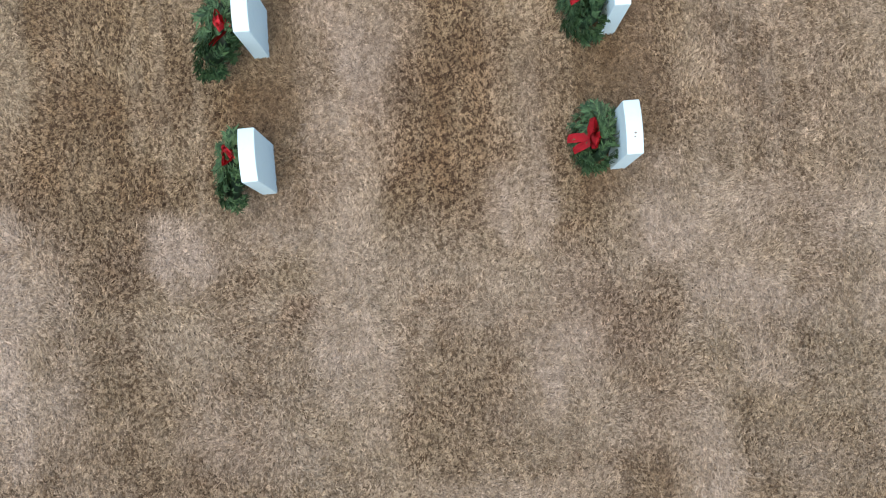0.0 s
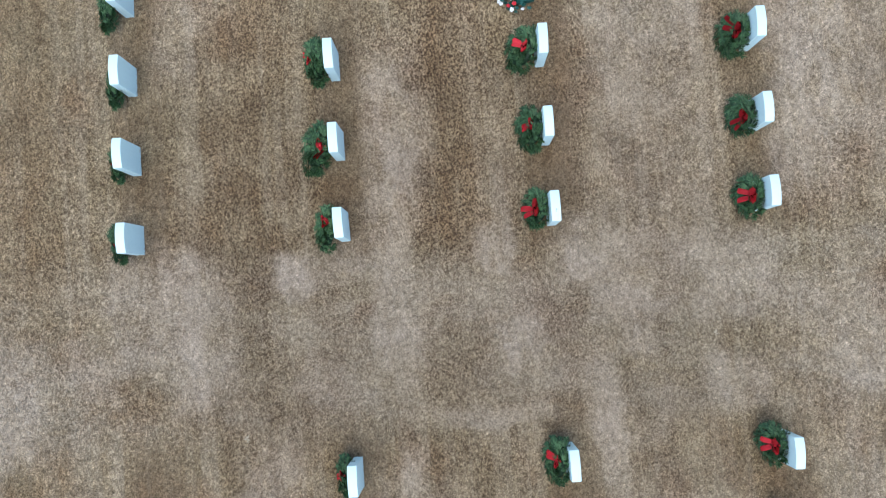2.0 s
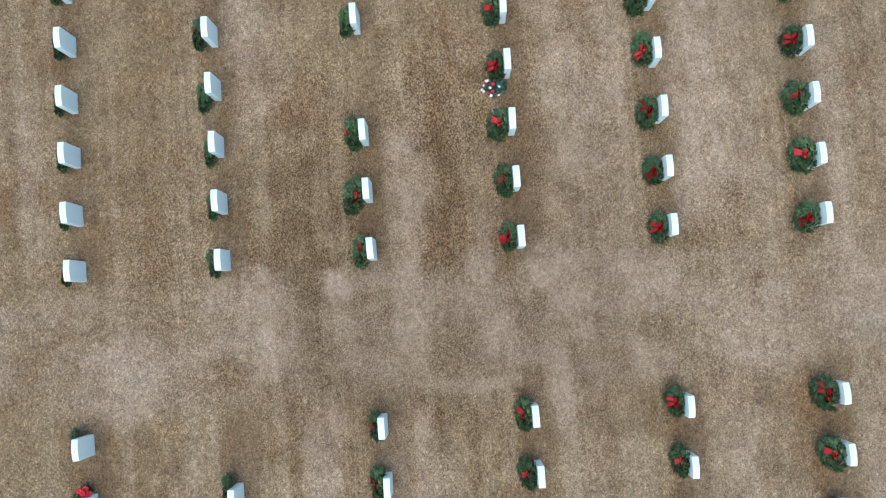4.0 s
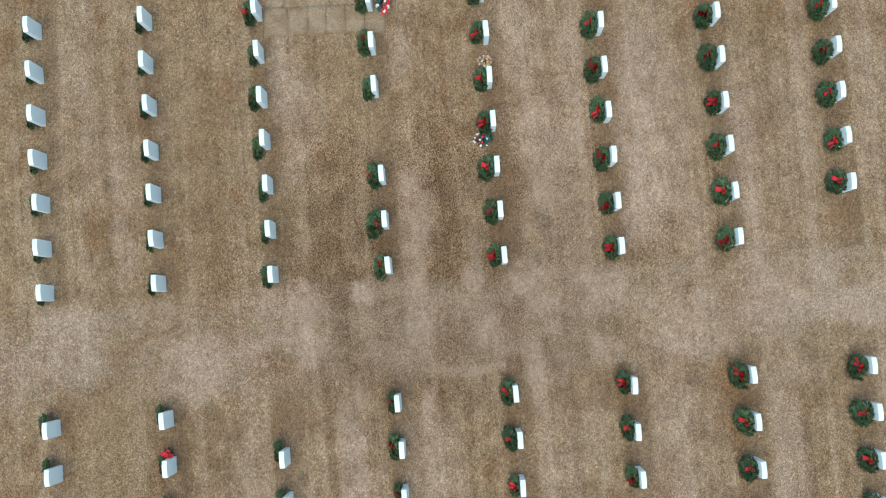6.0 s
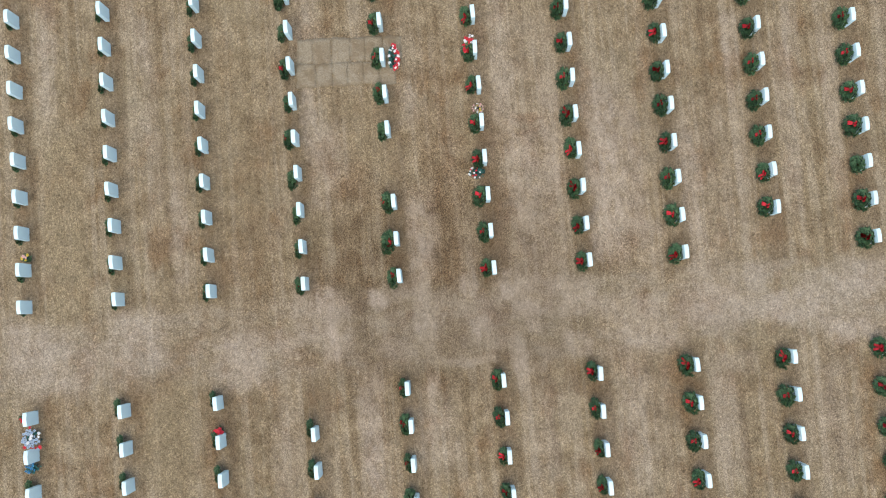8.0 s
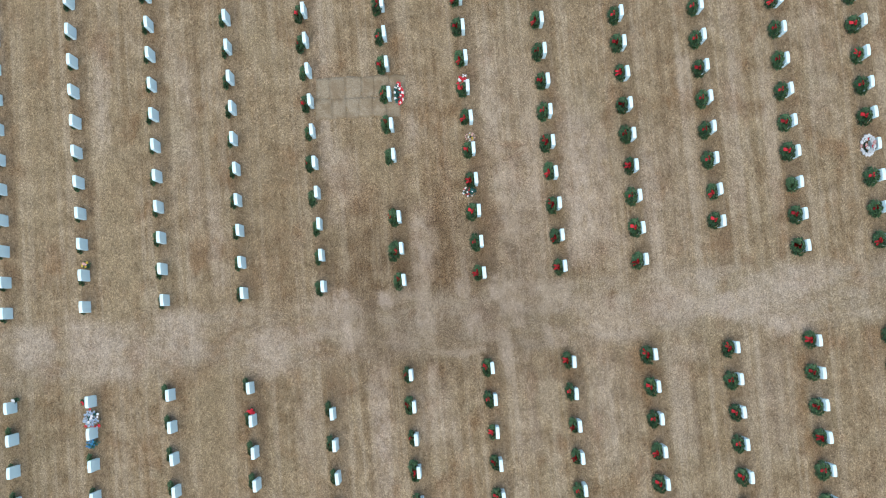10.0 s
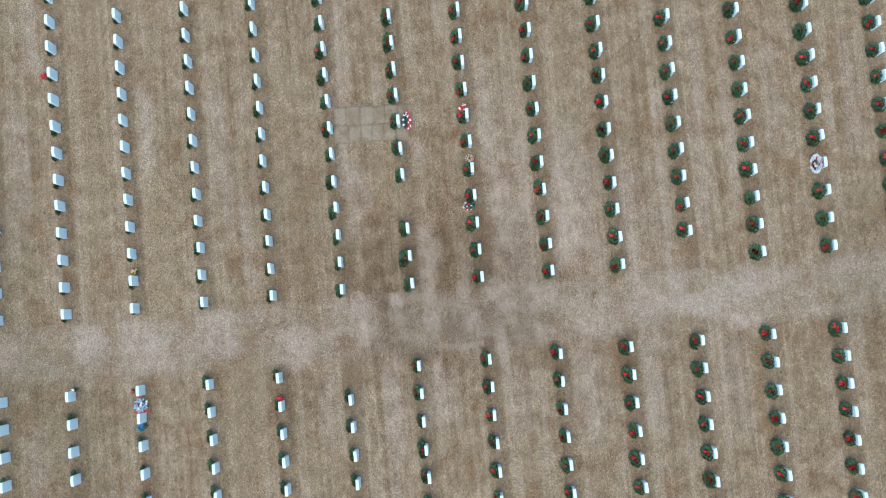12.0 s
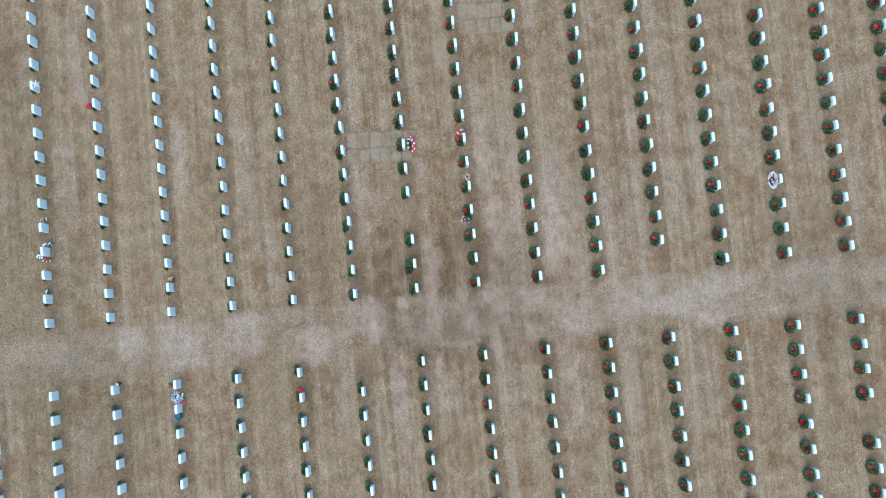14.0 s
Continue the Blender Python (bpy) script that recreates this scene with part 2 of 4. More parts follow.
def turf_colour(k):
    co = k.add("ShaderNodeTexCoord").outputs["Object"]
    sep = k.add("ShaderNodeSeparateXYZ")
    k.l.new(co, sep.inputs[0])
    x, y = sep.outputs[0], sep.outputs[1]
    wob = k.math("MULTIPLY", k.math("SUBTRACT", k.noise(co, 1.6, 4, 0.6), 0.5), 0.6)
    # place within one column of graves, 0.258 at the stones
    across = k.math("DIVIDE", k.math("FLOORED_MODULO", k.math("ADD", x, k.math("ADD", 0.6, k.math("MULTIPLY", wob, 0.4))), COLUMN), COLUMN)
    aisle = k.math("MULTIPLY", k.ramp(k.math("ADD", y, wob), -2.6, -2.0), k.ramp(k.math("ADD", y, wob), -0.15, -0.6))
    rows = k.math("SUBTRACT", 1.0, aisle)
    lanes = k.noise(k.stretch(co, (5.5, 0.14, 1.0)), 1.0, 3, 0.6)
    blotch = k.noise(co, 0.33, 4, 0.6)
    mottle = k.noise(k.stretch(co, (1, 0.7, 1), (3, 9, 0)), 2.6, 5, 0.66)
    fine = k.noise(co, 15.0, 5, 0.72)
    col = k.mix(k.ramp(mottle, 0.30, 0.72), (0.243, 0.170, 0.097), (0.350, 0.262, 0.164))
    col = k.mix(k.ramp(blotch, 0.45, 0.7, 0, 0.5), col, (0.298, 0.234, 0.142))
    # lanes worn by the mower between the columns
    band = k.add("ShaderNodeValToRGB")
    k.l.new(across, band.inputs[0])
    stops = band.color_ramp.elements
    for pos, v in ((0.0, 0.9), (0.10, 0.8), (0.15, 0.42), (0.38, 0.38), (0.43, 0.88), (0.56, 0.95), (0.63, 0.40), (0.74, 0.30), (0.86, 0.38), (0.94, 0.85), (1.0, 0.9)):
        e = stops[0] if pos == 0.0 else stops[-1] if pos == 1.0 else stops.new(pos)
        e.position, e.color = pos, (v, v, v, 1)
    which = k.noise(k.stretch(co, (0.43, 0.16, 1.0), (11, 2, 0)), 1.0, 3, 0.6)
    held = k.ramp(which, 0.36, 0.62, 0.2, 0.58)
    lane = k.math("ADD", k.math("MULTIPLY_ADD", k.math("SUBTRACT", band.outputs[0], 0.58), held, 0.33), k.math("MULTIPLY_ADD", k.ramp(lanes, 0.3, 0.7), 0.5, 0.06))
    lane = k.math("ADD", lane, k.math("MULTIPLY", k.math("SUBTRACT", k.noise(co, 1.0, 3), 0.5), 0.9))
    pale = k.math("MULTIPLY", k.ramp(lane, 0.52, 1.0, 0.0, 0.5), k.math("MULTIPLY_ADD", rows, 0.35, 0.65))
    deep = k.math("MULTIPLY", k.ramp(lane, 0.55, 0.15, 0.0, 0.5), k.math("MULTIPLY_ADD", rows, 0.35, 0.65))
    col = k.mix(pale, col, (0.404, 0.321, 0.231))
    col = k.mix(deep, col, (0.163, 0.107, 0.061))
    # russet patches
    rust = k.noise(k.stretch(co, (1, 0.6, 1), (21, 5, 0)), 1.1, 4, 0.6)
    col = k.mix(k.ramp(rust, 0.49, 0.70, 0.0, 0.52), col, (0.216, 0.112, 0.050))
    # bare strip down each line of stones
    strip = k.math("MULTIPLY", k.ramp(across, 0.14, 0.20), k.ramp(across, 0.43, 0.37))
    strip = k.math("MULTIPLY", k.math("MULTIPLY", strip, rows), k.ramp(k.noise(co, 1.7, 4), 0.32, 0.6, 0.15, 0.54))
    col = k.mix(strip, col, (0.165, 0.112, 0.070))
    # trodden cross aisle, greyer and paler in drifts
    drift = k.noise(k.stretch(co, (0.6, 1.0, 1), (1, 4, 0)), 1.5, 5, 0.62)
    col = k.mix(k.math("MULTIPLY", aisle, k.ramp(drift, 0.38, 0.64, 0.10, 0.56)), col, (0.383, 0.312, 0.239))
    broken = k.ramp(k.noise(k.stretch(co, (1, 0.55, 1), (7, 3, 0)), 3.4, 5, 0.68), 0.32, 0.62, 0.45, 1.15)
    for field, tone in (("dull", (0.165, 0.132, 0.074)), ("bare", (0.318, 0.238, 0.142)), ("russet", (0.222, 0.118, 0.056)), ("pale", (0.435, 0.346, 0.272))):
        worn = k.add("ShaderNodeAttribute", attribute_name=field)
        col = k.mix(k.math("MULTIPLY", worn.outputs["Fac"], broken, clamp=True), col, tone)
    # tufts: light and dark clumps
    clump = k.noise(k.stretch(co, (1, 0.6, 1), (2, 8, 0), 15), 26.0, 4, 0.7, 0.8)
    crunch = k.noise(k.stretch(co, (1, 0.7, 1), (6, 2, 0), -25), 9.5, 3, 0.6, 1.2)
    tuft = k.math("MULTIPLY", k.ramp(fine, 0.34, 0.66, 0.88, 1.15), k.ramp(clump, 0.34, 0.66, 0.83, 1.2))
    tuft = k.math("MULTIPLY", tuft, k.ramp(crunch, 0.36, 0.64, 0.89, 1.12))
    # each row of graves leaves a faint rung across the lanes
    rung = k.math("SINE", k.math("ADD", k.math("MULTIPLY", y, 2 * math.pi / ROW), k.math("MULTIPLY", k.noise(k.stretch(co, (1.6, 0.25, 1), (9, 9, 0)), 1.0, 2), 14.0)))
    tuft = k.math("MULTIPLY", tuft, k.math("MULTIPLY_ADD", k.math("MULTIPLY", rung, rows), 0.06, 1.0))
    # open gaps between the tufts, most in the thin turf about the cross aisle, fewest where it is pale
    gaps = k.noise(k.stretch(co, (1, 0.75, 1), (4, 1, 0), -20), 43.0, 1.0, 0.5, 0.6)
    grey = k.add("ShaderNodeRGBToBW")
    k.put(grey.inputs[0], col)
    away = k.add("ShaderNodeVectorMath", operation="LENGTH")
    k.put(away.inputs[0], k.stretch(co, (1 / 6.0, 1 / 4.0, 0), (-1.2 / 6.0, 0.0, 0)))
    covered = k.math("SUBTRACT", 1.0, k.math("MULTIPLY", strip, 0.9))
    thin = k.ramp(away.outputs["Value"], 1.25, 0.35, 0.52, 1.0)
    open_ = k.math("MULTIPLY", k.math("MULTIPLY", k.ramp(gaps, 0.52, 0.45), k.ramp(grey.outputs[0], 0.19, 0.36, 1.0, 0.26)), k.math("MULTIPLY", thin, covered))
    open_ = k.math("MULTIPLY", open_, k.ramp(k.add("ShaderNodeAttribute", attribute_name="russet").outputs["Fac"], 0.0, 0.4, 0.95, 1.0), clamp=True)
    # pale, matted turf is smoother
    matted = k.ramp(grey.outputs[0], 0.24, 0.36, 0.0, 0.3)
    tuft = k.math("ADD", k.math("MULTIPLY", tuft, k.math("SUBTRACT", 1.0, matted)), k.math("MULTIPLY", matted, 1.02))
    tuft = k.math("MULTIPLY", tuft, k.ramp(away.outputs["Value"], 1.35, 0.7, 1.0, 1.12))
    tone = k.add("ShaderNodeCombineColor")
    for i in range(3):
        k.put(tone.inputs[i], tuft)
    col = k.mix(1.0, col, tone.outputs[0], "MULTIPLY")
    return co, k.mix(open_, col, (0.082, 0.049, 0.028)), fine


def make_turf_soil():
    m, k, sh = material("dormant_turf", 0.95, 0.1)
    co, col, fine = turf_colour(k)
    grain = k.noise(co, 42.0, 6, 0.7, 1.2)
    strands = k.noise(k.stretch(co, (1, 0.45, 1), turn=25), 95.0, 4, 0.7, 2.0)
    g = k.math("MULTIPLY", k.ramp(grain, 0.34, 0.66, 0.46, 1.46), k.ramp(strands, 0.34, 0.66, 0.58, 1.42))
    tone = k.add("ShaderNodeCombineColor")
    for i in range(3):
        k.l.new(g, tone.inputs[i])
    k.l.new(k.mix(1.0, col, tone.outputs[0], "MULTIPLY"), sh.inputs["Base Color"])
    k.l.new(k.bump(k.math("ADD", grain, k.math("MULTIPLY", strands, 0.5)), 0.8, 0.02), sh.inputs["Normal"])
    return m


def make_blade(name="dry_grass_blade", spread=1.0):
    m, k, sh = material(name, 0.8, 0.2)
    co, col, fine = turf_colour(k)
    rnd = k.add("ShaderNodeNewGeometry").outputs["Random Per Island"]
    tone = k.add("ShaderNodeCombineColor")
    rnd = k.math("POWER", rnd, 1.3)
    for i, (lo, hi) in enumerate(((0.68, 1.48), (0.67, 1.46), (0.64, 1.44))):
        k.l.new(k.ramp(rnd, 0, 1, 1 + spread * (lo - 1), 1 + spread * (hi - 1), False), tone.inputs[i])
    k.l.new(k.mix(1.0, col, tone.outputs[0], "MULTIPLY"), sh.inputs["Base Color"])
    return m


def make_marble():
    m, k, sh = material("white_marble", 0.55, 0.3)
    co = k.add("ShaderNodeTexCoord").outputs["Object"]
    rnd = k.add("ShaderNodeObjectInfo").outputs["Random"]
    shift = k.add("ShaderNodeVectorMath", operation="ADD")
    k.l.new(co, shift.inputs[0])
    comb = k.add("ShaderNodeCombineXYZ")
    for i in range(3):
        k.l.new(k.math("MULTIPLY", rnd, 30.0 + 11 * i), comb.inputs[i])
    k.l.new(comb.outputs[0], shift.inputs[1])
    v = shift.outputs[0]
    vein = k.noise(k.stretch(v, (1, 1, 0.35), turn=20), 9.0, 6, 0.65, 2.5)
    col = k.mix(k.ramp(vein, 0.45, 0.8, 0, 0.35), (0.66, 0.81, 0.82), (0.54, 0.69, 0.71))
    dirt = k.noise(v, 22.0, 5, 0.7)
    col = k.mix(k.ramp(dirt, 0.6, 0.85, 0, 0.35), col, (0.52, 0.50, 0.44))
    col = k.mix(k.ramp(rnd, 0, 1, 0, 0.10, False), col, (0.60, 0.65, 0.68))
    k.l.new(col, sh.inputs["Base Color"])
    k.l.new(k.bump(k.noise(v, 120.0, 3), 0.15, 0.002), sh.inputs["Normal"])
    return m


def make_leafy(name, dark, light, rough=0.55, spread=0.5):
    m, k, sh = material(name, rough, 0.3)
    rnd = k.add("ShaderNodeNewGeometry").outputs["Random Per Island"]
    own = k.add("ShaderNodeObjectInfo").outputs["Random"]
    col = k.mix(rnd, dark, light)
    col = k.mix(k.ramp(own, 0, 1, 0, spread, False), col, [0.75 * c for c in dark])
    k.l.new(col, sh.inputs["Base Color"])
    return m


def make_cloth(name, colour, rough=0.5):
    m, k, sh = material(name, rough, 0.4)
    co = k.add("ShaderNodeTexCoord").outputs["Object"]
    own = k.add("ShaderNodeObjectInfo").outputs["Random"]
    n = k.noise(co, 40.0, 3)
    col = k.mix(k.ramp(n, 0.3, 0.7, 0, 0.35), colour, [0.7 * c for c in colour])
    col = k.mix(k.ramp(own, 0, 1, 0, 0.18, False), col, [0.55 * c for c in colour])
    k.l.new(col, sh.inputs["Base Color"])
    k.l.new(k.bump(k.noise(co, 160.0, 2), 0.3, 0.002), sh.inputs["Normal"])
    return m


def make_sod():
    m, k, sh = material("laid_turf", 0.95, 0.1)
    co = k.add("ShaderNodeTexCoord").outputs["Object"]
    own = k.add("ShaderNodeObjectInfo").outputs["Random"]
    big, small = k.noise(co, 5.0, 4, 0.6), k.noise(co, 60.0, 4, 0.7)
    col = k.mix(k.ramp(big, 0.3, 0.7), (0.315, 0.250, 0.172), (0.385, 0.314, 0.226))
    col = k.mix(k.ramp(own, 0, 1, 0, 0.5, False), col, (0.30, 0.24, 0.17))
    worn = k.noise(k.add("ShaderNodeNewGeometry").outputs["Position"], 2.3, 4, 0.65)
    col = k.mix(k.ramp(worn, 0.42, 0.64, 0.0, 0.75), col, (0.21, 0.145, 0.085))
    col = k.mix(k.ramp(small, 0.40, 0.60, 0.0, 0.6), col, (0.19, 0.145, 0.098))
    tufts = k.noise(k.add("ShaderNodeNewGeometry").outputs["Position"], 38.0, 1.5, 0.5, 0.6)
    col = k.mix(k.ramp(tufts, 0.48, 0.42, 0.0, 0.4), col, (0.12, 0.082, 0.050))
    k.put(sh.inputs["Base Color"], col)
    k.put(sh.inputs["Normal"], k.bump(small, 0.6, 0.01))
    return m


TURF, BLADE, MARBLE = make_turf_soil(), make_blade(spread=0.72), make_marble()
TUFT = make_blade("dry_grass_tuft", 0.5)
NEEDLE = make_leafy("fir_needles", (0.009, 0.034, 0.013), (0.105, 0.195, 0.083))
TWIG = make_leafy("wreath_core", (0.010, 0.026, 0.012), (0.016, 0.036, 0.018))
RED = make_cloth("red_velvet", (0.66, 0.020, 0.034))
WHITE_PETAL = make_leafy("white_petals", (0.66, 0.64, 0.63), (0.87, 0.85, 0.84), 0.6, 0.1)
RED_PETAL = make_leafy("red_petals", (0.50, 0.015, 0.03), (0.75, 0.04, 0.06), 0.6, 0.2)
BLUE_PETAL = make_leafy("blue_petals", (0.20, 0.27, 0.36), (0.52, 0.60, 0.70), 0.6, 0.2)
DEEP_PETAL = make_leafy("deep_blue_petals", (0.02, 0.10, 0.24), (0.07, 0.30, 0.46), 0.6, 0.2)
TEAL_LEAF = make_leafy("teal_leaves", (0.008, 0.055, 0.050), (0.030, 0.14, 0.12), 0.5, 0.2)
YELLOW_PETAL = make_leafy("yellow_petals", (0.55, 0.36, 0.03), (0.75, 0.55, 0.10), 0.6, 0.2)
PINK_PETAL = make_leafy("pink_petals", (0.60, 0.30, 0.28), (0.80, 0.50, 0.45), 0.6, 0.2)
PALE_LEAF = make_leafy("dead_leaves", (0.42, 0.33, 0.22), (0.55, 0.45, 0.33), 0.8, 0.1)
PEBBLE = make_leafy("pebble_stone", (0.16, 0.13, 0.11), (0.26, 0.22, 0.18), 0.7, 0.1)
VASE_GREEN = make_leafy("green_plastic", (0.01, 0.05, 0.04), (0.015, 0.06, 0.05), 0.35, 0.1)


# ---------------------------------------------------------------- mesh helpers
def link(name, bm, mat, parent=None, label="", smooth=False):
    me = bpy.data.meshes.new(name)
    bm.to_mesh(me)
    bm.free()
    me.materials.append(mat)
    if smooth:
        me.polygons.foreach_set("use_smooth", [True] * len(me.polygons))
    ob = new(name, me)
    if parent:
        ob.parent = parent
    if label:
        tagged(ob, label)
    return ob


def part(name, bm, mat, parent, label="", smooth=False):
    return link(name, bm, mat, parent, label, smooth)


def thing(name, m, label, category, group=""):
    ob = new(name)
    ob.empty_display_size = 0.1
    ob.matrix_basis = m
    return tagged(ob, label, category, group)


# ---------------------------------------------------------------- ground
def lines(lo, hi, step):
    out = [2, 5, 12, 40, 120, 350, 900]
    return [lo - v for v in reversed(out)] + list(np.arange(lo, hi + 1e-6, step)) + [hi + v for v in out]


def build_ground():
    xs, ys = lines(-20, 22, 0.1), lines(-13, 15, 0.1)
    verts = [(x, y, 0.012 * noise.noise(Vector((x * 0.45, y * 0.45, 0.3))) - 0.012 if max(abs(x), abs(y)) < 30 else -0.012) for y in ys for x in xs]
    n = len(xs)
    faces = [(j * n + i, j * n + i + 1, (j + 1) * n + i + 1, (j + 1) * n + i) for j in range(len(ys) - 1) for i in range(n - 1)]
    me = bpy.data.meshes.new("ground")
    me.from_pydata(verts, [], faces)
    me.materials.append(TURF)
    me.polygons.foreach_set("use_smooth", [True] * len(me.polygons))
    co = np.array(verts)
    put_fields(me, co[:, 0], co[:, 1])
    return tagged(new("ground", me), "tan dormant lawn with mower lanes and a paler cross aisle", "ground", kind="structure")


build_ground()


def build_blades(name, count, cx, cy, rx, ry, edge, length, width, seed, label, gap=(0, 0, 0, 0, 1), thin=0.9, mat=BLADE):
    """Dry blades, bent low, thinning out over the outer part of an ellipse."""
    rng = np.random.default_rng(seed)
    n = int(count * 2.6)
    x, y = rng.uniform(-1, 1, n), rng.uniform(-1, 1, n)
    d = np.maximum(np.abs(x), np.abs(y)) + rng.normal(0, 0.03, n)
    keep = rng.uniform(0, 1, n) < np.clip((1.0 - d) / edge, 0, 1)
    gx, gy, grx, gry, gedge = gap
    if grx:
        e = np.maximum(np.abs(cx + rx * x - gx) / grx, np.abs(cy + ry * y - gy) / gry) + rng.normal(0, 0.03, n)
        keep &= rng.uniform(0, 1, n) > np.clip((1.0 - e) / gedge, 0, thin)
    x, y = (cx + rx * x)[keep][:count], (cy + ry * y)[keep][:count]
    n = len(x)
    # neighbouring blades lie much the same way, as the mower and rain left them
    lie = 2.4 * np.sin(1.7 * x + 0.8 * y) + 2.1 * np.sin(2.6 * y - 1.3 * x + 1.0) + 1.3 * np.sin(5.1 * x + 3.7 * y)
    turn = lie + rng.normal(0, 0.65, n)
    bend = turn + rng.normal(0, 0.7, n)
    ln, w = length * rng.uniform(0.55, 1.35, n), width * rng.uniform(0.6, 1.3, n)
    z0 = rng.uniform(-0.012, 0.004, n)
    lift, drop = ln * rng.uniform(0.12, 0.55, n), rng.uniform(-0.25, 0.35, n) * ln
    v = np.zeros((n, 5, 3), np.float32)
    nx, ny = -np.sin(turn), np.cos(turn)
    mx, my = x + np.cos(turn) * ln * 0.5, y + np.sin(turn) * ln * 0.5
    v[:, 0] = np.stack([x + nx * w * 0.4, y + ny * w * 0.4, z0], 1)
    v[:, 1] = np.stack([x - nx * w * 0.4, y - ny * w * 0.4, z0], 1)
    v[:, 2] = np.stack([mx - nx * w * 0.5, my - ny * w * 0.5, z0 + lift], 1)
    v[:, 3] = np.stack([mx + nx * w * 0.5, my + ny * w * 0.5, z0 + lift], 1)
    v[:, 4] = np.stack([mx + np.cos(bend) * ln * 0.5, my + np.sin(bend) * ln * 0.5, np.maximum(z0 + lift + drop, 0.001)], 1)
    me = bpy.data.meshes.new(name)
    me.vertices.add(n * 5)
    me.vertices.foreach_set("co", v.ravel())
    idx = (np.arange(n)[:, None] * 5 + np.array([0, 1, 2, 3, 3, 2, 4])).astype(np.int32)
    me.loops.add(n * 7)
    me.loops.foreach_set("vertex_index", idx.ravel())
    me.polygons.add(n * 2)
    start = (np.arange(n)[:, None] * 7 + np.array([0, 4])).astype(np.int32)
    me.polygons.foreach_set("loop_start", start.ravel())
    me.update(calc_edges=True)
    put_fields(me, x, y, 5)
    me.materials.append(mat)
    return tagged(new(name, me), label, "grass", kind="stuff")


# ---------------------------------------------------------------- headstone
STONE_W, STONE_T, STONE_H, ARCH = 0.33, 0.102, 0.60, 0.035


def build_headstone():
    """Upright slab, broad faces to east and west, arched top, softly worn edges."""
    bm = bmesh.new()
    half = STONE_W / 2
    outline = [(-half, -0.15), (half, -0.15)]
    steps = 12
    for i in range(steps + 1):
        u = half - STONE_W * i / steps
        outline.append((u, STONE_H + ARCH * (1 - (u / half) ** 2)))
    west = [bm.verts.new((-STONE_T / 2, u, z)) for u, z in outline]
    east = [bm.verts.new((STONE_T / 2, u, z)) for u, z in outline]
    bm.faces.new(list(reversed(west)))
    bm.faces.new(east)
    n = len(outline)
    for i in range(n):
        bm.faces.new((west[i], west[(i + 1) % n], east[(i + 1) % n], east[i]))
    bmesh.ops.recalc_face_normals(bm, faces=bm.faces)
    sharp = [e for e in bm.edges if e.calc_face_angle(0) > 0.5]
    bmesh.ops.bevel(bm, geom=sharp, offset=0.006, segments=2, profile=0.5, affect="EDGES")
    ob = link("headstone", bm, MARBLE)
    return tagged(ob, "white marble upright headstone with gently arched top", "headstone", "headstones in rows")


# ---------------------------------------------------------------- wreath
def leaf(bm, at, along, up, length, width):
    """A pointed, slightly folded leaf of four triangles."""
    side = along.cross(up).normalized() * (width / 2)
    mid = at + along * (length * 0.45)
    a, b = bm.verts.new(at), bm.verts.new(at + along * length - up * (0.15 * length))
    c, d = bm.verts.new(mid + side), bm.verts.new(mid - side)
    e = bm.verts.new(mid + up * (width * 0.25))
    for f in ((a, e, c), (c, e, b), (a, d, e), (d, b, e)):
        bm.faces.new(f)


def needle(bm, at, along, up, length, width):
    """A slim leaf of two triangles."""
    side = along.cross(up).normalized() * (width / 2)
    mid = at + along * (length * 0.4) + up * (width * 0.2)
    a, b = bm.verts.new(at), bm.verts.new(at + along * length - up * (0.12 * length))
    c, d = bm.verts.new(mid + side), bm.verts.new(mid - side)
    bm.faces.new((a, d, c))
    bm.faces.new((c, d, b))


def sprig(bm, rng, at, along, up, size):
    side = along.cross(up).normalized()
    needle(bm, at, along, up, size, size * 0.17)
    for s in (-1, 1):
        for j in (0.08, 0.26, 0.44, 0.62):
            way = (along * 0.8 + side * s * rng.uniform(0.5, 0.9) + up * rng.uniform(-0.1, 0.35)).normalized()
            needle(bm, at + along * size * j, way, up, size * rng.uniform(0.4, 0.65), size * 0.14)


def greenery(seed, radius, tube, count):
    rng = random.Random(seed)
    bm = bmesh.new()
    for _ in range(count):
        a = rng.uniform(0, 2 * math.pi)
        q = rng.uniform(-2.8, 2.8)                 # round the tube, 0 is the front
        rr = radius * (1 + 0.06 * math.sin(3 * a + seed))
        out = Vector((math.cos(a), math.sin(a), 0))
        norm = (out * math.sin(q) + Vector((0, 0, 1)) * math.cos(q)).normalized()
        at = out * rr + norm * tube * rng.uniform(0.5, 1.0)
        tang = Vector((-math.sin(a), math.cos(a), 0))
        along = (tang * rng.uniform(0.5, 1.0) + out * math.sin(q) * rng.uniform(0.2, 1.0) + out * rng.gauss(0, 0.35) + norm * rng.uniform(0.0, 0.55)).normalized()
        up = (norm - along * norm.dot(along)).normalized()
        sprig(bm, rng, at, along, up, rng.uniform(0.055, 0.10))
    return bm


def torus(radius, tube, n=20, m=7):
    bm = bmesh.new()
    ring = [[bm.verts.new(((radius + tube * math.cos(2 * math.pi * j / m)) * math.cos(2 * math.pi * i / n),
                           (radius + tube * math.cos(2 * math.pi * j / m)) * math.sin(2 * math.pi * i / n),
                           tube * math.sin(2 * math.pi * j / m))) for j in range(m)] for i in range(n)]
    for i in range(n):
        for j in range(m):
            bm.faces.new((ring[i][j], ring[(i + 1) % n][j], ring[(i + 1) % n][(j + 1) % m], ring[i][(j + 1) % m]))
    return bm


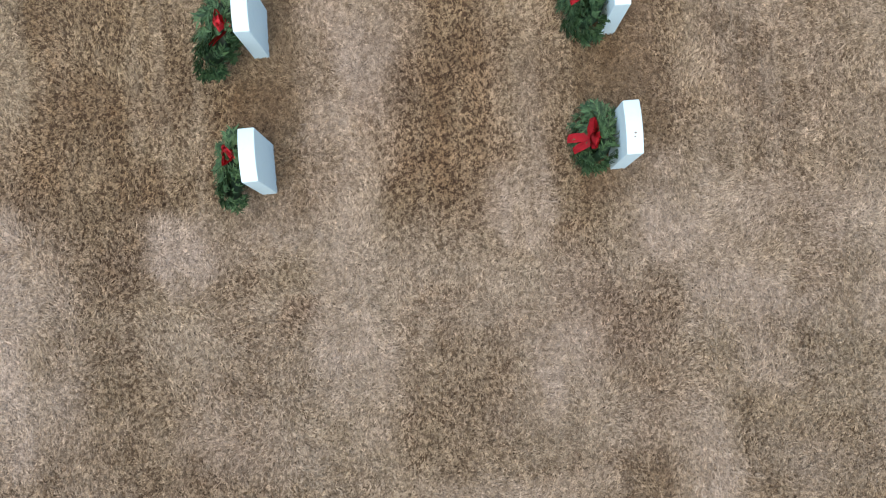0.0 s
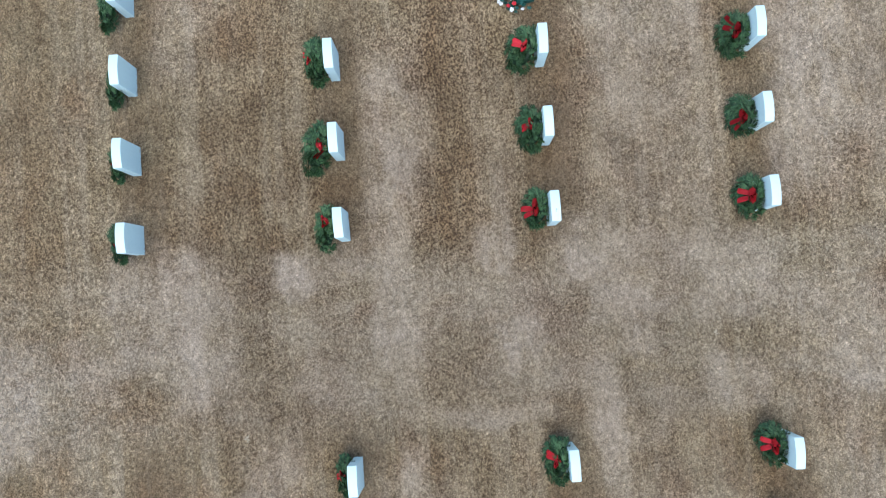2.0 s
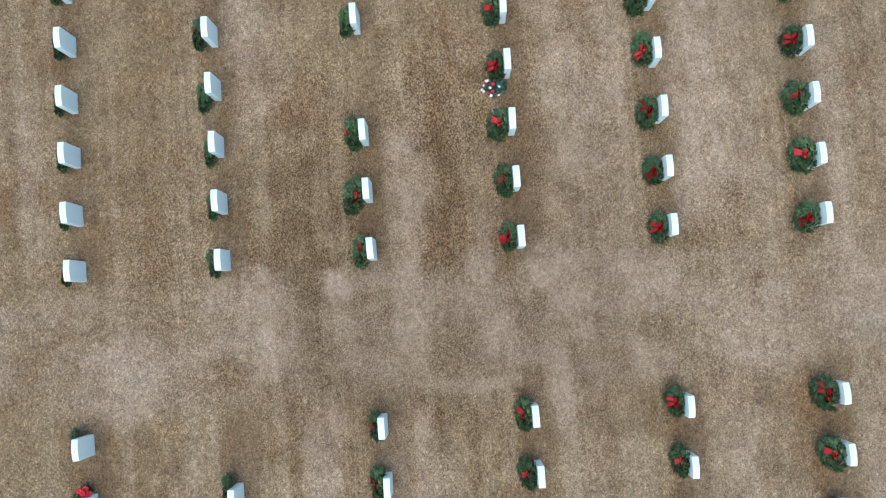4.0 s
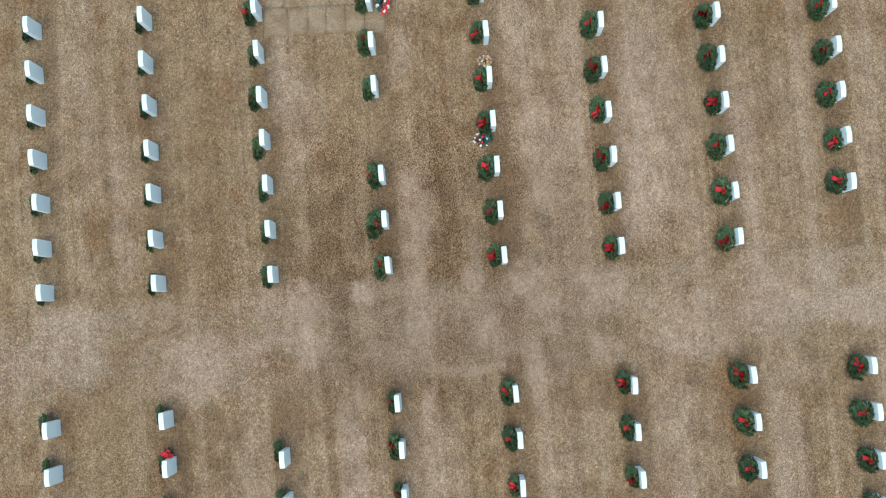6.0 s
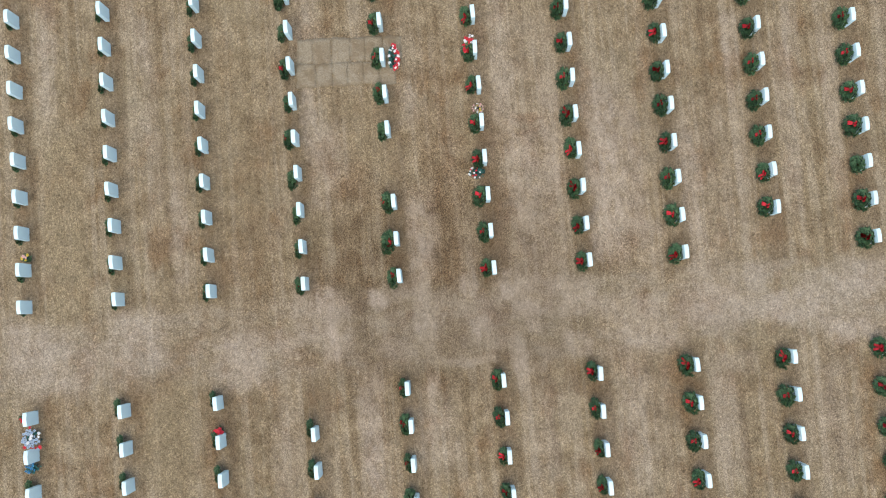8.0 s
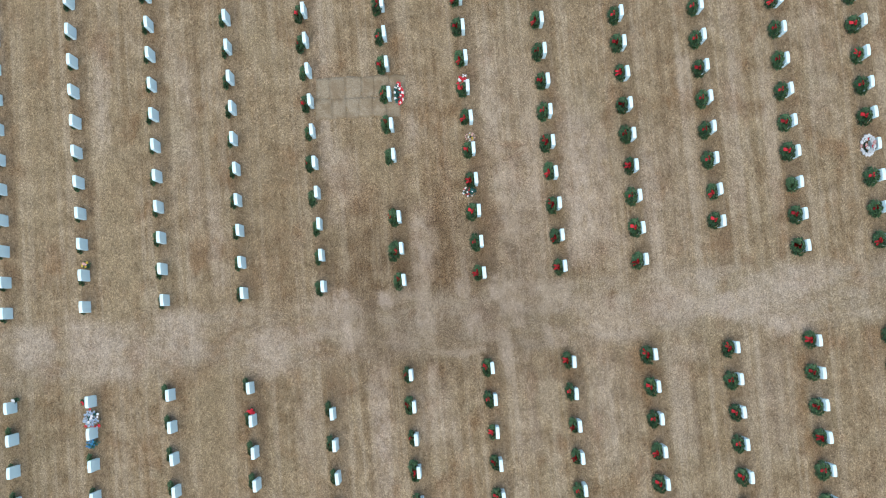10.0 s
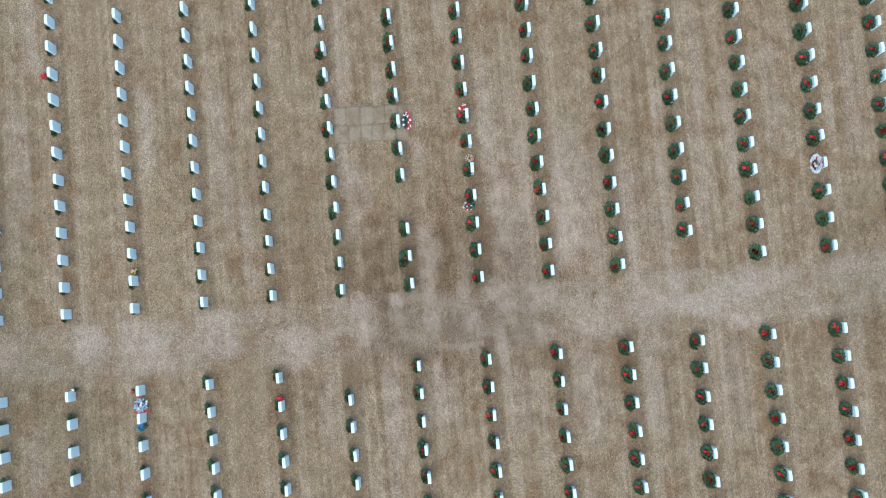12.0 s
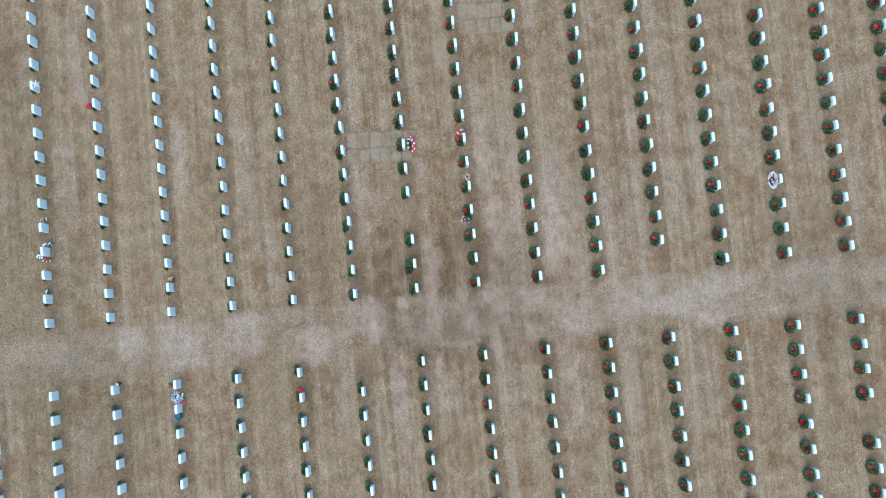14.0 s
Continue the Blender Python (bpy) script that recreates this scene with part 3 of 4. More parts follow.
def ribbon(points, width, across):
    """A ribbon along the points, its width lying along the vector across."""
    bm = bmesh.new()
    w = Vector(across).normalized() * (width / 2)
    rows = []
    for i, p in enumerate(points):
        p = Vector(p)
        s = 1.0 + 0.10 * math.sin(i * 2.1)
        rows.append((bm.verts.new(p - w * s), bm.verts.new(p + Vector((0, 0, 0.006))), bm.verts.new(p + w * s)))
    for a, b in zip(rows, rows[1:]):
        for i in range(2):
            bm.faces.new((a[i], a[i + 1], b[i + 1], b[i]))
    bmesh.ops.solidify(bm, geom=bm.faces[:], thickness=0.003)
    return bm


def add_bow(parent, at, turn, size, seed, puff=1.0):
    """Knot with four loops and two tails, lying on the wreath's front."""
    rng = random.Random(seed)
    bm = bmesh.new()
    bmesh.ops.create_icosphere(bm, subdivisions=1, radius=0.026 * size)
    bow = part("bow", bm, RED, parent, "red velvet ribbon bow", True)
    bow.matrix_basis = Matrix.Translation(at) @ pose(0, 0, 0, 0, 0, turn)
    for s in (-1, 1):
        for fan in (-1, 1):
            reach, swing = size * rng.uniform(0.072, 0.096), fan * rng.uniform(0.2, 0.55)
            pts = []
            for i in range(9):
                u = i / 8 * math.pi
                out, rise = reach * math.sin(u) * (1 if i < 5 else 0.9), 0.010 + (0.014 + 0.008 * fan) * size + puff * size * (0.022 * (i / 8) + 0.012 * math.sin(u))
                pts.append((s * out * math.cos(swing), out * math.sin(swing) + 0.012 * math.cos(u) * size, rise))
            part("loop", ribbon(pts, 0.068 * size, (-s * math.sin(swing), math.cos(swing), 0.18 * puff)), RED, bow, "", True)
    for s in (-1, 1):
        reach = size * rng.uniform(0.16, 0.23)
        way = rng.uniform(0.08, 0.4) * s
        pts = [(reach * u * math.sin(way), -reach * u * math.cos(way), 0.012 + (0.05 * u - 0.02 * math.sin(5 * u)) * size) for u in (0, 0.2, 0.4, 0.6, 0.8, 1.0)]
        part("tail", ribbon(pts, 0.056 * size, (math.cos(way), math.sin(way), 0.15)), RED, bow, "", True)
    return bow


def build_wreath(seed, turn, with_bow=True, size=1.0, where=None):
    ob = thing("wreath", Matrix(), "round fir wreath with red bow leaning on a headstone" if with_bow else "plain round fir wreath with no bow leaning on a headstone", "wreath", "wreaths at the graves")
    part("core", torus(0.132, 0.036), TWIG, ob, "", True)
    part("greenery", greenery(seed, 0.132, 0.074, 360), NEEDLE, ob, "dark green fir sprigs")
    if with_bow:
        rng = random.Random(seed + 50)
        at = where or (rng.uniform(-0.03, 0.03), rng.uniform(0.11, 0.15), 0.042)
        add_bow(ob, Vector(at), turn, size, seed, 3.0 if where and where[1] > 0.15 else 1.0)
    return ob


def leaning(c, r, lean, scale, aside, swing):
    """Pose of a wreath that leans on the west face of a headstone."""
    x, y = grave(c, r)
    s, co = math.sin(radians(lean)), math.cos(radians(lean))
    rad = 0.235 * scale
    up, front = Vector((s, 0, co)), Vector((-co, 0, s))
    m = Matrix((Vector((0, -1, 0)), up, front)).transposed().to_4x4()
    cx = -STONE_T / 2 - 0.020 * scale * co - rad * s * 0.9
    return Matrix.Translation((x + cx, y + aside, rad * co + 0.02)) @ pose(0, 0, 0, 0, 0, swing) @ m @ Matrix.Scale(scale, 4)


# graves, south to north: w stone with wreath, g wreath without a bow, s stone alone, . nothing
UPPER = {c: "w" * n for c, n in zip(range(-6, 8), (15, 14, 14, 14, 14, 13, 13, 13, 13, 12, 12, 12, 12, 11))}
UPPER[-6] = "www" + "s" + "w" * 11
UPPER[0] = "www.g" + "w" * 8
UPPER[4] = "." + "w" * 11
UPPER[5] = "wwg" + "w" * 9
UPPER[6] = "www" + "s" + "w" * 8
UPPER[8] = "...." + "w" * 7
# the southern block, from three rows south of the first, going south
LOWER = {c: "w" * n for c, n in zip(range(-6, 8), (5, 5, 5, 6, 6, 6, 6, 7, 7, 7, 7, 8, 8, 8))}
LOWER[-7] = "..www"
LOWER[-6] = "swwww"
LOWER[-5] = "swwww"
LOWER[-4] = "sswww"
LOWER[-1] = ".wwwww"
LOWER[7] = "wwww.www"
# wreaths that stand out: lean, size, aside
SET = {(0, 0): (25, 1.08, -0.05), (0, 1): (34, 1.24, -0.06), (0, 2): (25, 1.08, 0.0), (-1, 0): (24, 1.06, -0.06), (-1, 1): (16, 1.0, -0.08), (-1, 2): (13, 0.95, -0.12), (-1, 3): (24, 1.05, -0.15), (1, 0): (29, 0.97, 0.02), (1, 1): (28, 1.02, 0.0), (1, 2): (34, 1.04, -0.02), (2, 0): (26, 1.0, -0.02), (5, 0): (30, 1.06, -0.02)}
# stones whose seat is known: aside east, aside north, turn
STONES_SET = {(0, 0): (0.006, -0.008, 1.5), (1, 0): (0.003, 0.003, 0.5), (0, 1): (0.006, 0.0, 0.0), (1, 1): (0.0, 0.004, 0.0), (2, 0): (0.002, 0.0, 0.0), (-1, 1): (0.0, 0.0, 0.0)}
BOWS = {(1, 0): 0, (1, 1): 5, (1, 2): 2, (2, 0): 3, (2, 1): 1, (2, 2): 4, (2, -3): 3, (1, -3): 2, (0, 0): 8, (0, 1): 9, (0, 2): 10, (-1, 2): 6, (-1, 3): 6}

PLACES = [(c, r, k) for c, row in UPPER.items() for r, k in enumerate(row)] + [(c, -3 - r, k) for c, row in LOWER.items() for r, k in enumerate(row)]
stone = None
MODELS = ((18, 1.12, True, (0.0, 0.09, 0.03)), (28, 0.92, True), (-20, 0.8, True), (-8, 1.02, True), (-35, 0.9, True), (12, 0.74, True), (0, 1.0, False), (15, 0.36, True, (-0.02, 0.16, 0.02)), (-30, 0.66, True, (-0.06, 0.18, 0.02)), (60, 0.66, True, (-0.01, 0.19, 0.01)), (-60, 0.5, True, (-0.04, -0.02, 0.05)))
wreaths = [build_wreath(11 + i, t, bow, s, *where) for i, (t, s, bow, *where) in enumerate(MODELS)]
fresh = [True] * len(wreaths)
rng = random.Random(7)
for c, r, kind in PLACES:
    if kind == ".":
        continue
    x, y = grave(c, r)
    at = pose(x + rng.gauss(0, 0.006), y + rng.gauss(0, 0.008), rng.uniform(-0.012, 0.01), rng.gauss(0, 0.4), rng.gauss(0, 0.5), rng.gauss(0, 1.0))
    if (c, r) in STONES_SET:
        at = pose(x + STONES_SET[c, r][0], y + STONES_SET[c, r][1], 0, 0, 0, STONES_SET[c, r][2])
    if stone is None:
        stone = build_headstone()
        stone.matrix_basis = at
    else:
        copy_thing(stone, at)
    if kind in "wg":
        i = 6 if kind == "g" else BOWS.get((c, r), rng.choice((1, 2, 3, 4, 5, 2, 5)) if c > 0 else rng.choice((2, 5, 8, 9)) if c == 0 else rng.choice((2, 5, 10, 7)) if c == -1 and r > 2 else 7)
        lean = rng.uniform(24, 32) if c >= 1 else rng.uniform(21, 28) if c == 0 else rng.uniform(18, 26) if c >= -3 else rng.uniform(9, 15)
        size = rng.uniform(0.96, 1.13) if c >= 0 else rng.uniform(0.93, 1.06) if c >= -3 else rng.uniform(0.86, 0.97)
        aside = rng.gauss(0, 0.03) if c >= 0 else rng.gauss(-0.06 if r >= 0 else 0.07, 0.03)
        if c == -1 and r > 2:
            lean, size = lean + 4, size + 0.06
        if r < 0 and c < 0:
            size = size * 1.06
        if r < 0 and 0 <= c <= 2:
            lean, size = lean - 5, size * 0.92
        lean, size, aside = SET.get((c, r), (lean, size, aside))
        m = leaning(c, r, lean, size, aside, rng.gauss(0, 5))
        if fresh[i]:
            wreaths[i].matrix_basis, fresh[i] = m, False
        else:
            copy_thing(wreaths[i], m)

# ---------------------------------------------------------------- flowers left at graves
def blossom_mesh(name, mat, seed, petals=9):
    r2 = random.Random(seed)
    bm = bmesh.new()
    for ring, (tilt, n, size) in enumerate(((0.25, petals, 1.0), (0.75, petals - 3, 0.75), (1.2, 3, 0.5))):
        for i in range(n):
            a = 2 * math.pi * (i + 0.5 * ring) / n + r2.uniform(-0.15, 0.15)
            out = Vector((math.cos(a) * math.cos(tilt), math.sin(a) * math.cos(tilt), math.sin(tilt)))
            up = Vector((-math.cos(a) * math.sin(tilt), -math.sin(a) * math.sin(tilt), math.cos(tilt)))
            leaf(bm, Vector((0, 0, 0.1 * ring)), out, up, size * r2.uniform(0.85, 1.1), size * 0.75)
    me = bpy.data.meshes.new(name)
    bm.to_mesh(me)
    bm.free()
    me.materials.append(mat)
    return me


HEADS = {n: blossom_mesh("blossom", m, i) for i, (n, m) in enumerate(dict(w=WHITE_PETAL, r=RED_PETAL, b=BLUE_PETAL, d=DEEP_PETAL, t=TEAL_LEAF, y=YELLOW_PETAL, p=PINK_PETAL).items())}


def tuft_of_leaves(seed, count, spread, height, size):
    r2 = random.Random(seed)
    bm = bmesh.new()
    for _ in range(count):
        a, d = r2.uniform(0, 2 * math.pi), r2.uniform(0.1, 1.0)
        out = Vector((math.cos(a) * spread[0] * d, math.sin(a) * spread[1] * d, height * (1.0 - 0.5 * d)))
        way = Vector((math.cos(a) * 0.8, math.sin(a) * 0.8, r2.uniform(-0.1, 0.9))).normalized()
        side = way.cross(Vector((0, 0, 1))).normalized()
        sprig(bm, r2, out * r2.uniform(0.4, 0.95), way, side.cross(way), size * r2.uniform(0.7, 1.3))
    return bm


def cup(radius, height, n=10):
    bm = bmesh.new()
    rings = []
    for rad, z in ((0.6, 0.0), (1.0, 1.0), (0.88, 1.0), (0.52, 0.1)):
        rings.append([bm.verts.new((radius * rad * math.cos(2 * math.pi * i / n), radius * rad * math.sin(2 * math.pi * i / n), height * z)) for i in range(n)])
    for a, b in zip(rings, rings[1:]):
        for i in range(n):
            bm.faces.new((a[i], a[(i + 1) % n], b[(i + 1) % n], b[i]))
    bm.faces.new(list(reversed(rings[0])))
    bm.faces.new(rings[-1])
    return bm


def bouquet(x, y, label, heads, leaves=None, spread=(0.12, 0.12), height=0.25, vase=None, tilt=(0, 0), seed=0):
    """Flowers in or without a vase. heads: colour, dx, dy, z, radius."""
    ob = thing("flower_bouquet", pose(x, y, 0), label, "flowers")
    r2 = random.Random(seed)
    if vase:
        v = part("vase", cup(*vase), VASE_GREEN, ob, "dark green plastic vase", True)
        v.matrix_basis = pose(0, 0, -0.01 + 0.6 * vase[0] * math.sin(radians(abs(tilt[1]))), tilt[0], tilt[1], 0)
    if leaves:
        part("foliage", tuft_of_leaves(seed, 34, spread, height, 0.07), leaves, ob)
    for colour, dx, dy, z, rad in heads:
        o = new("blossom", HEADS[colour])
        o.parent = ob
        o.matrix_basis = pose(dx, dy, z, r2.uniform(-30, 30), r2.uniform(-30, 30), r2.uniform(0, 360)) @ Matrix.Scale(rad, 4)
        # stem down to the middle of the bunch
        bm = bmesh.new()
        a, b = Vector((dx, dy, z)), Vector((dx * 0.2, dy * 0.2, 0.0))
        w = Vector((0.004, 0.0, 0.0)), Vector((-0.002, 0.0035, 0.0)), Vector((-0.002, -0.0035, 0.0))
        lo, hi = [bm.verts.new(b + k) for k in w], [bm.verts.new(a + k) for k in w]
        for i in range(3):
            bm.faces.new((lo[i], lo[(i + 1) % 3], hi[(i + 1) % 3], hi[i]))
        part("stem", bm, TWIG, ob)
    return ob


def ring_of(n, rx, ry, z, rad, colours, seed, arc=(0, 360)):
    r2 = random.Random(seed)
    out = []
    for i in range(n):
        a = radians(arc[0] + (arc[1] - arc[0]) * (i + 0.5) / n)
        out.append((colours[i % len(colours)], rx * math.cos(a) * r2.uniform(0.8, 1.1), ry * math.sin(a) * r2.uniform(0.85, 1.1), z + r2.uniform(-0.03, 0.03), rad * r2.uniform(0.8, 1.2)))
    return out


def filled(n, rx, ry, z, rad, colours, seed):
    r2 = random.Random(seed)
    out = []
    for i in range(n):
        a, d = i * 2.4, math.sqrt((i + 0.5) / n)
        out.append((r2.choice(colours), rx * d * math.cos(a), ry * d * math.sin(a), z * (1.1 - 0.35 * d), rad * r2.uniform(0.8, 1.2)))
    return out


bouquet(2.12, 2.42, "red and white artificial flowers in a tipped green vase", ring_of(9, 0.18, 0.13, 0.17, 0.029, "wrwt", 2, (110, 300)) + ring_of(6, 0.09, 0.09, 0.21, 0.027, "rtw", 1, (60, 380)) + [("w", -0.13, 0.10, 0.18, 0.03), ("r", -0.02, 0.04, 0.23, 0.03), ("w", -0.20, -0.02, 0.15, 0.028), ("t", 0.08, 0.06, 0.22, 0.075), ("t", 0.10, 0.0, 0.18, 0.06)],
        TEAL_LEAF, (0.18, 0.14), 0.18, (0.065, 0.2), (-8, 66), 3)
bouquet(0.27, 5.46, "tall spray of red and white flowers with teal leaves", ring_of(24, 0.13, 0.31, 0.33, 0.042, "rrwrr", 3, (-88, 88)) + ring_of(14, 0.07, 0.24, 0.36, 0.036, "rwrt", 5, (-90, 90)) + ring_of(13, 0.10, 0.27, 0.27, 0.05, "ttw", 6, (100, 260)),
        TEAL_LEAF, (0.17, 0.29), 0.33, (0.06, 0.16), (0, 0), 4)
bouquet(2.18, 5.70, "red and white flowers standing at a headstone", filled(15, 0.13, 0.13, 0.40, 0.042, "rrrw", 5) + [("r", -0.10, -0.24, 0.3, 0.045), ("r", -0.12, -0.16, 0.33, 0.045), ("r", -0.14, -0.08, 0.33, 0.04), ("w", 0.10, 0.10, 0.44, 0.036), ("w", 0.04, 0.14, 0.4, 0.03)],
        TEAL_LEAF, (0.08, 0.10), 0.3, (0.05, 0.16), (0, 0), 6)
bouquet(2.28, 4.03, "faded pink and yellow flowers with dry twigs", ring_of(9, 0.14, 0.12, 0.20, 0.027, "ppwp", 7) + ring_of(5, 0.06, 0.06, 0.23, 0.024, "pyw", 9) + [("y", 0.05, -0.07, 0.2, 0.036), ("y", 0.0, -0.1, 0.18, 0.03)],
        PALE_LEAF, (0.15, 0.14), 0.17, seed=8, vase=(0.045, 0.13))
bouquet(-9.36, -3.24, "large bunch of pale blue flowers with red blooms", filled(30, 0.23, 0.23, 0.28, 0.046, "bbbbtbbw", 9) + [("r", -0.02, 0.26, 0.2, 0.04), ("r", 0.26, -0.22, 0.3, 0.06), ("r", -0.17, -0.21, 0.2, 0.05), ("r", 0.02, -0.25, 0.22, 0.045), ("r", 0.12, -0.24, 0.24, 0.04)],
        VASE_GREEN, (0.24, 0.22), 0.24, (0.06, 0.16), (0, 0), 10)
bouquet(-9.40, -3.97, "blue and teal flowers beside a headstone", filled(15, 0.17, 0.14, 0.22, 0.045, "dtdd", 11), TEAL_LEAF, (0.18, 0.13), 0.2, (0.05, 0.14), (0, 0), 12)
bouquet(-9.60, -2.78, "red flowers at the foot of a headstone", filled(3, 0.05, 0.05, 0.2, 0.03, "r", 13), NEEDLE, (0.08, 0.08), 0.15, seed=14, vase=(0.045, 0.12))
bouquet(-13.90, 2.99, "pale blue flowers at a headstone", filled(6, 0.18, 0.07, 0.25, 0.055, "bbw", 15), TEAL_LEAF, (0.16, 0.08), 0.2, (0.045, 0.14), (0, 0), 16)
bouquet(-14.26, 2.58, "blue and white flowers with teal leaves", filled(6, 0.11, 0.12, 0.2, 0.05, "bw", 17), TEAL_LEAF, (0.13, 0.13), 0.2, (0.045, 0.14), (0, 0), 18)
bouquet(-14.00, 2.40, "pink and red flowers at a headstone", filled(6, 0.15, 0.08, 0.2, 0.05, "ppr", 19), NEEDLE, (0.12, 0.08), 0.15, (0.045, 0.14), (0, 0), 20)
bouquet(-14.02, 3.98, "small white and pink flowers", ring_of(5, 0.14, 0.05, 0.12, 0.035, "wp", 21), None, vase=(0.035, 0.08), seed=22)
bouquet(-14.09, 1.20, "small yellow flowers with green leaves", filled(4, 0.07, 0.07, 0.2, 0.04, "yw", 23), NEEDLE, (0.1, 0.1), 0.18, (0.04, 0.13), (0, 0), 24)
bouquet(-12.00, 8.20, "red flowers at a headstone", filled(6, 0.11, 0.11, 0.22, 0.05, "r", 25), NEEDLE, (0.1, 0.1), 0.18, (0.045, 0.13), (0, 0), 26)
bouquet(-11.54, -2.54, "small white flowers at a headstone", filled(3, 0.05, 0.03, 0.4, 0.045, "w", 27), NEEDLE, (0.05, 0.04), 0.3, (0.04, 0.14), (0, 0), 28)
bouquet(-9.29, 1.22, "orange and yellow flowers with green leaves", filled(5, 0.10, 0.09, 0.24, 0.045, "yyp", 29), NEEDLE, (0.13, 0.1), 0.2, (0.045, 0.14), (0, 0), 30)
bouquet(-4.72, -3.42, "bright red flowers behind a headstone", filled(6, 0.10, 0.07, 0.36, 0.065, "r", 31), NEEDLE, (0.08, 0.06), 0.25, (0.05, 0.15), (0, 0), 32)

# wreath of white flowers
flower_wreath = thing("flower_wreath", leaning(6, 3, 17, 1.3, 0.0, 0), "wreath of white artificial flowers leaning on a headstone", "wreath")
part("core", torus(0.17, 0.02), TWIG, flower_wreath, "", True)
for i in range(31):
    a, rad = 2 * math.pi * i / 15, 0.21 if i < 15 else 0.145 if i < 25 else 0.06
    o = new("blossom", HEADS["r" if i in (18, 22, 27) else "p" if i % 7 == 4 else "w"])
    o.parent = flower_wreath
    o.matrix_basis = pose(rad * math.cos(a), rad * math.sin(a), 0.04, rng.uniform(-20, 20), rng.uniform(-20, 20), rng.uniform(0, 360)) @ Matrix.Scale((0.062 if i < 15 else 0.042) * rng.uniform(0.85, 1.15), 4)


# white pinwheel standing behind a headstone
def build_pinwheel(x, y):
    ob = thing("pinwheel", pose(x, y, 0), "white plastic pinwheel on a stick behind a headstone", "pinwheel")
    bm = bmesh.new()
    bmesh.ops.create_cone(bm, cap_ends=True, segments=6, radius1=0.006, radius2=0.006, depth=0.72, matrix=Matrix.Translation((0, 0, 0.35)))
    part("stick", bm, WHITE_PETAL, ob)
    for i in range(5):
        bm = bmesh.new()
        leaf(bm, Vector((0, 0, 0)), Vector((1, 0, 0)), Vector((0, 0, 1)), 0.17, 0.042)
        vane = part("vane", bm, WHITE_PETAL, ob)
        vane.matrix_basis = pose(0, 0, 0.72, 0, -12, 72 * i + 20)
    return ob


build_pinwheel(-13.74, 9.10)


# small keepsakes laid on top of stones
def build_pebble(x, y, z, size):
    bm = bmesh.new()
    bmesh.ops.create_icosphere(bm, subdivisions=2, radius=size)
    for v in bm.verts:
        v.co = Vector((v.co.x, v.co.y * 0.8, v.co.z * 0.5)) * (1 + 0.25 * noise.noise(v.co * 60))
    ob = link("pebble", bm, PEBBLE, None, "", True)
    ob.matrix_basis = pose(x, y, z + size * 0.4)
    return tagged(ob, "small grey-brown pebble lying on a headstone", "pebble")


build_pebble(2.335, -0.035, STONE_H + ARCH - 0.006, 0.008)
build_pebble(2.331, -0.058, STONE_H + ARCH - 0.006, 0.006)
build_pebble(-4.665, -2.76, STONE_H + ARCH - 0.006, 0.014)

# dead leaves and a twig on the lawn
def build_leaf_litter(name, x, y, size, arms, label, category):
    bm = bmesh.new()
    for i in range(arms):
        a = 2 * math.pi * i / arms + 0.4 * (i % 2)
        leaf(bm, Vector((0, 0, 0)), Vector((math.cos(a), math.sin(a), 0.15)).normalized(), Vector((0, 0, 1)), size * (1.0 if i % 2 else 0.7), size * 0.35)
    ob = link(name, bm, PALE_LEAF)
    ob.matrix_basis = pose(x, y, 0.022, 0, 0, 37 * arms)
    return tagged(ob, label, category)


build_leaf_litter("dead_leaf", -1.23, -2.30, 0.055, 5, "pale curled dead leaf lying on the lawn", "leaf")
build_leaf_litter("dead_leaf", 4.06, -1.48, 0.045, 4, "pale curled dead leaf lying on the lawn", "leaf")

# ---------------------------------------------------------------- relaid turf
SOD = make_sod()


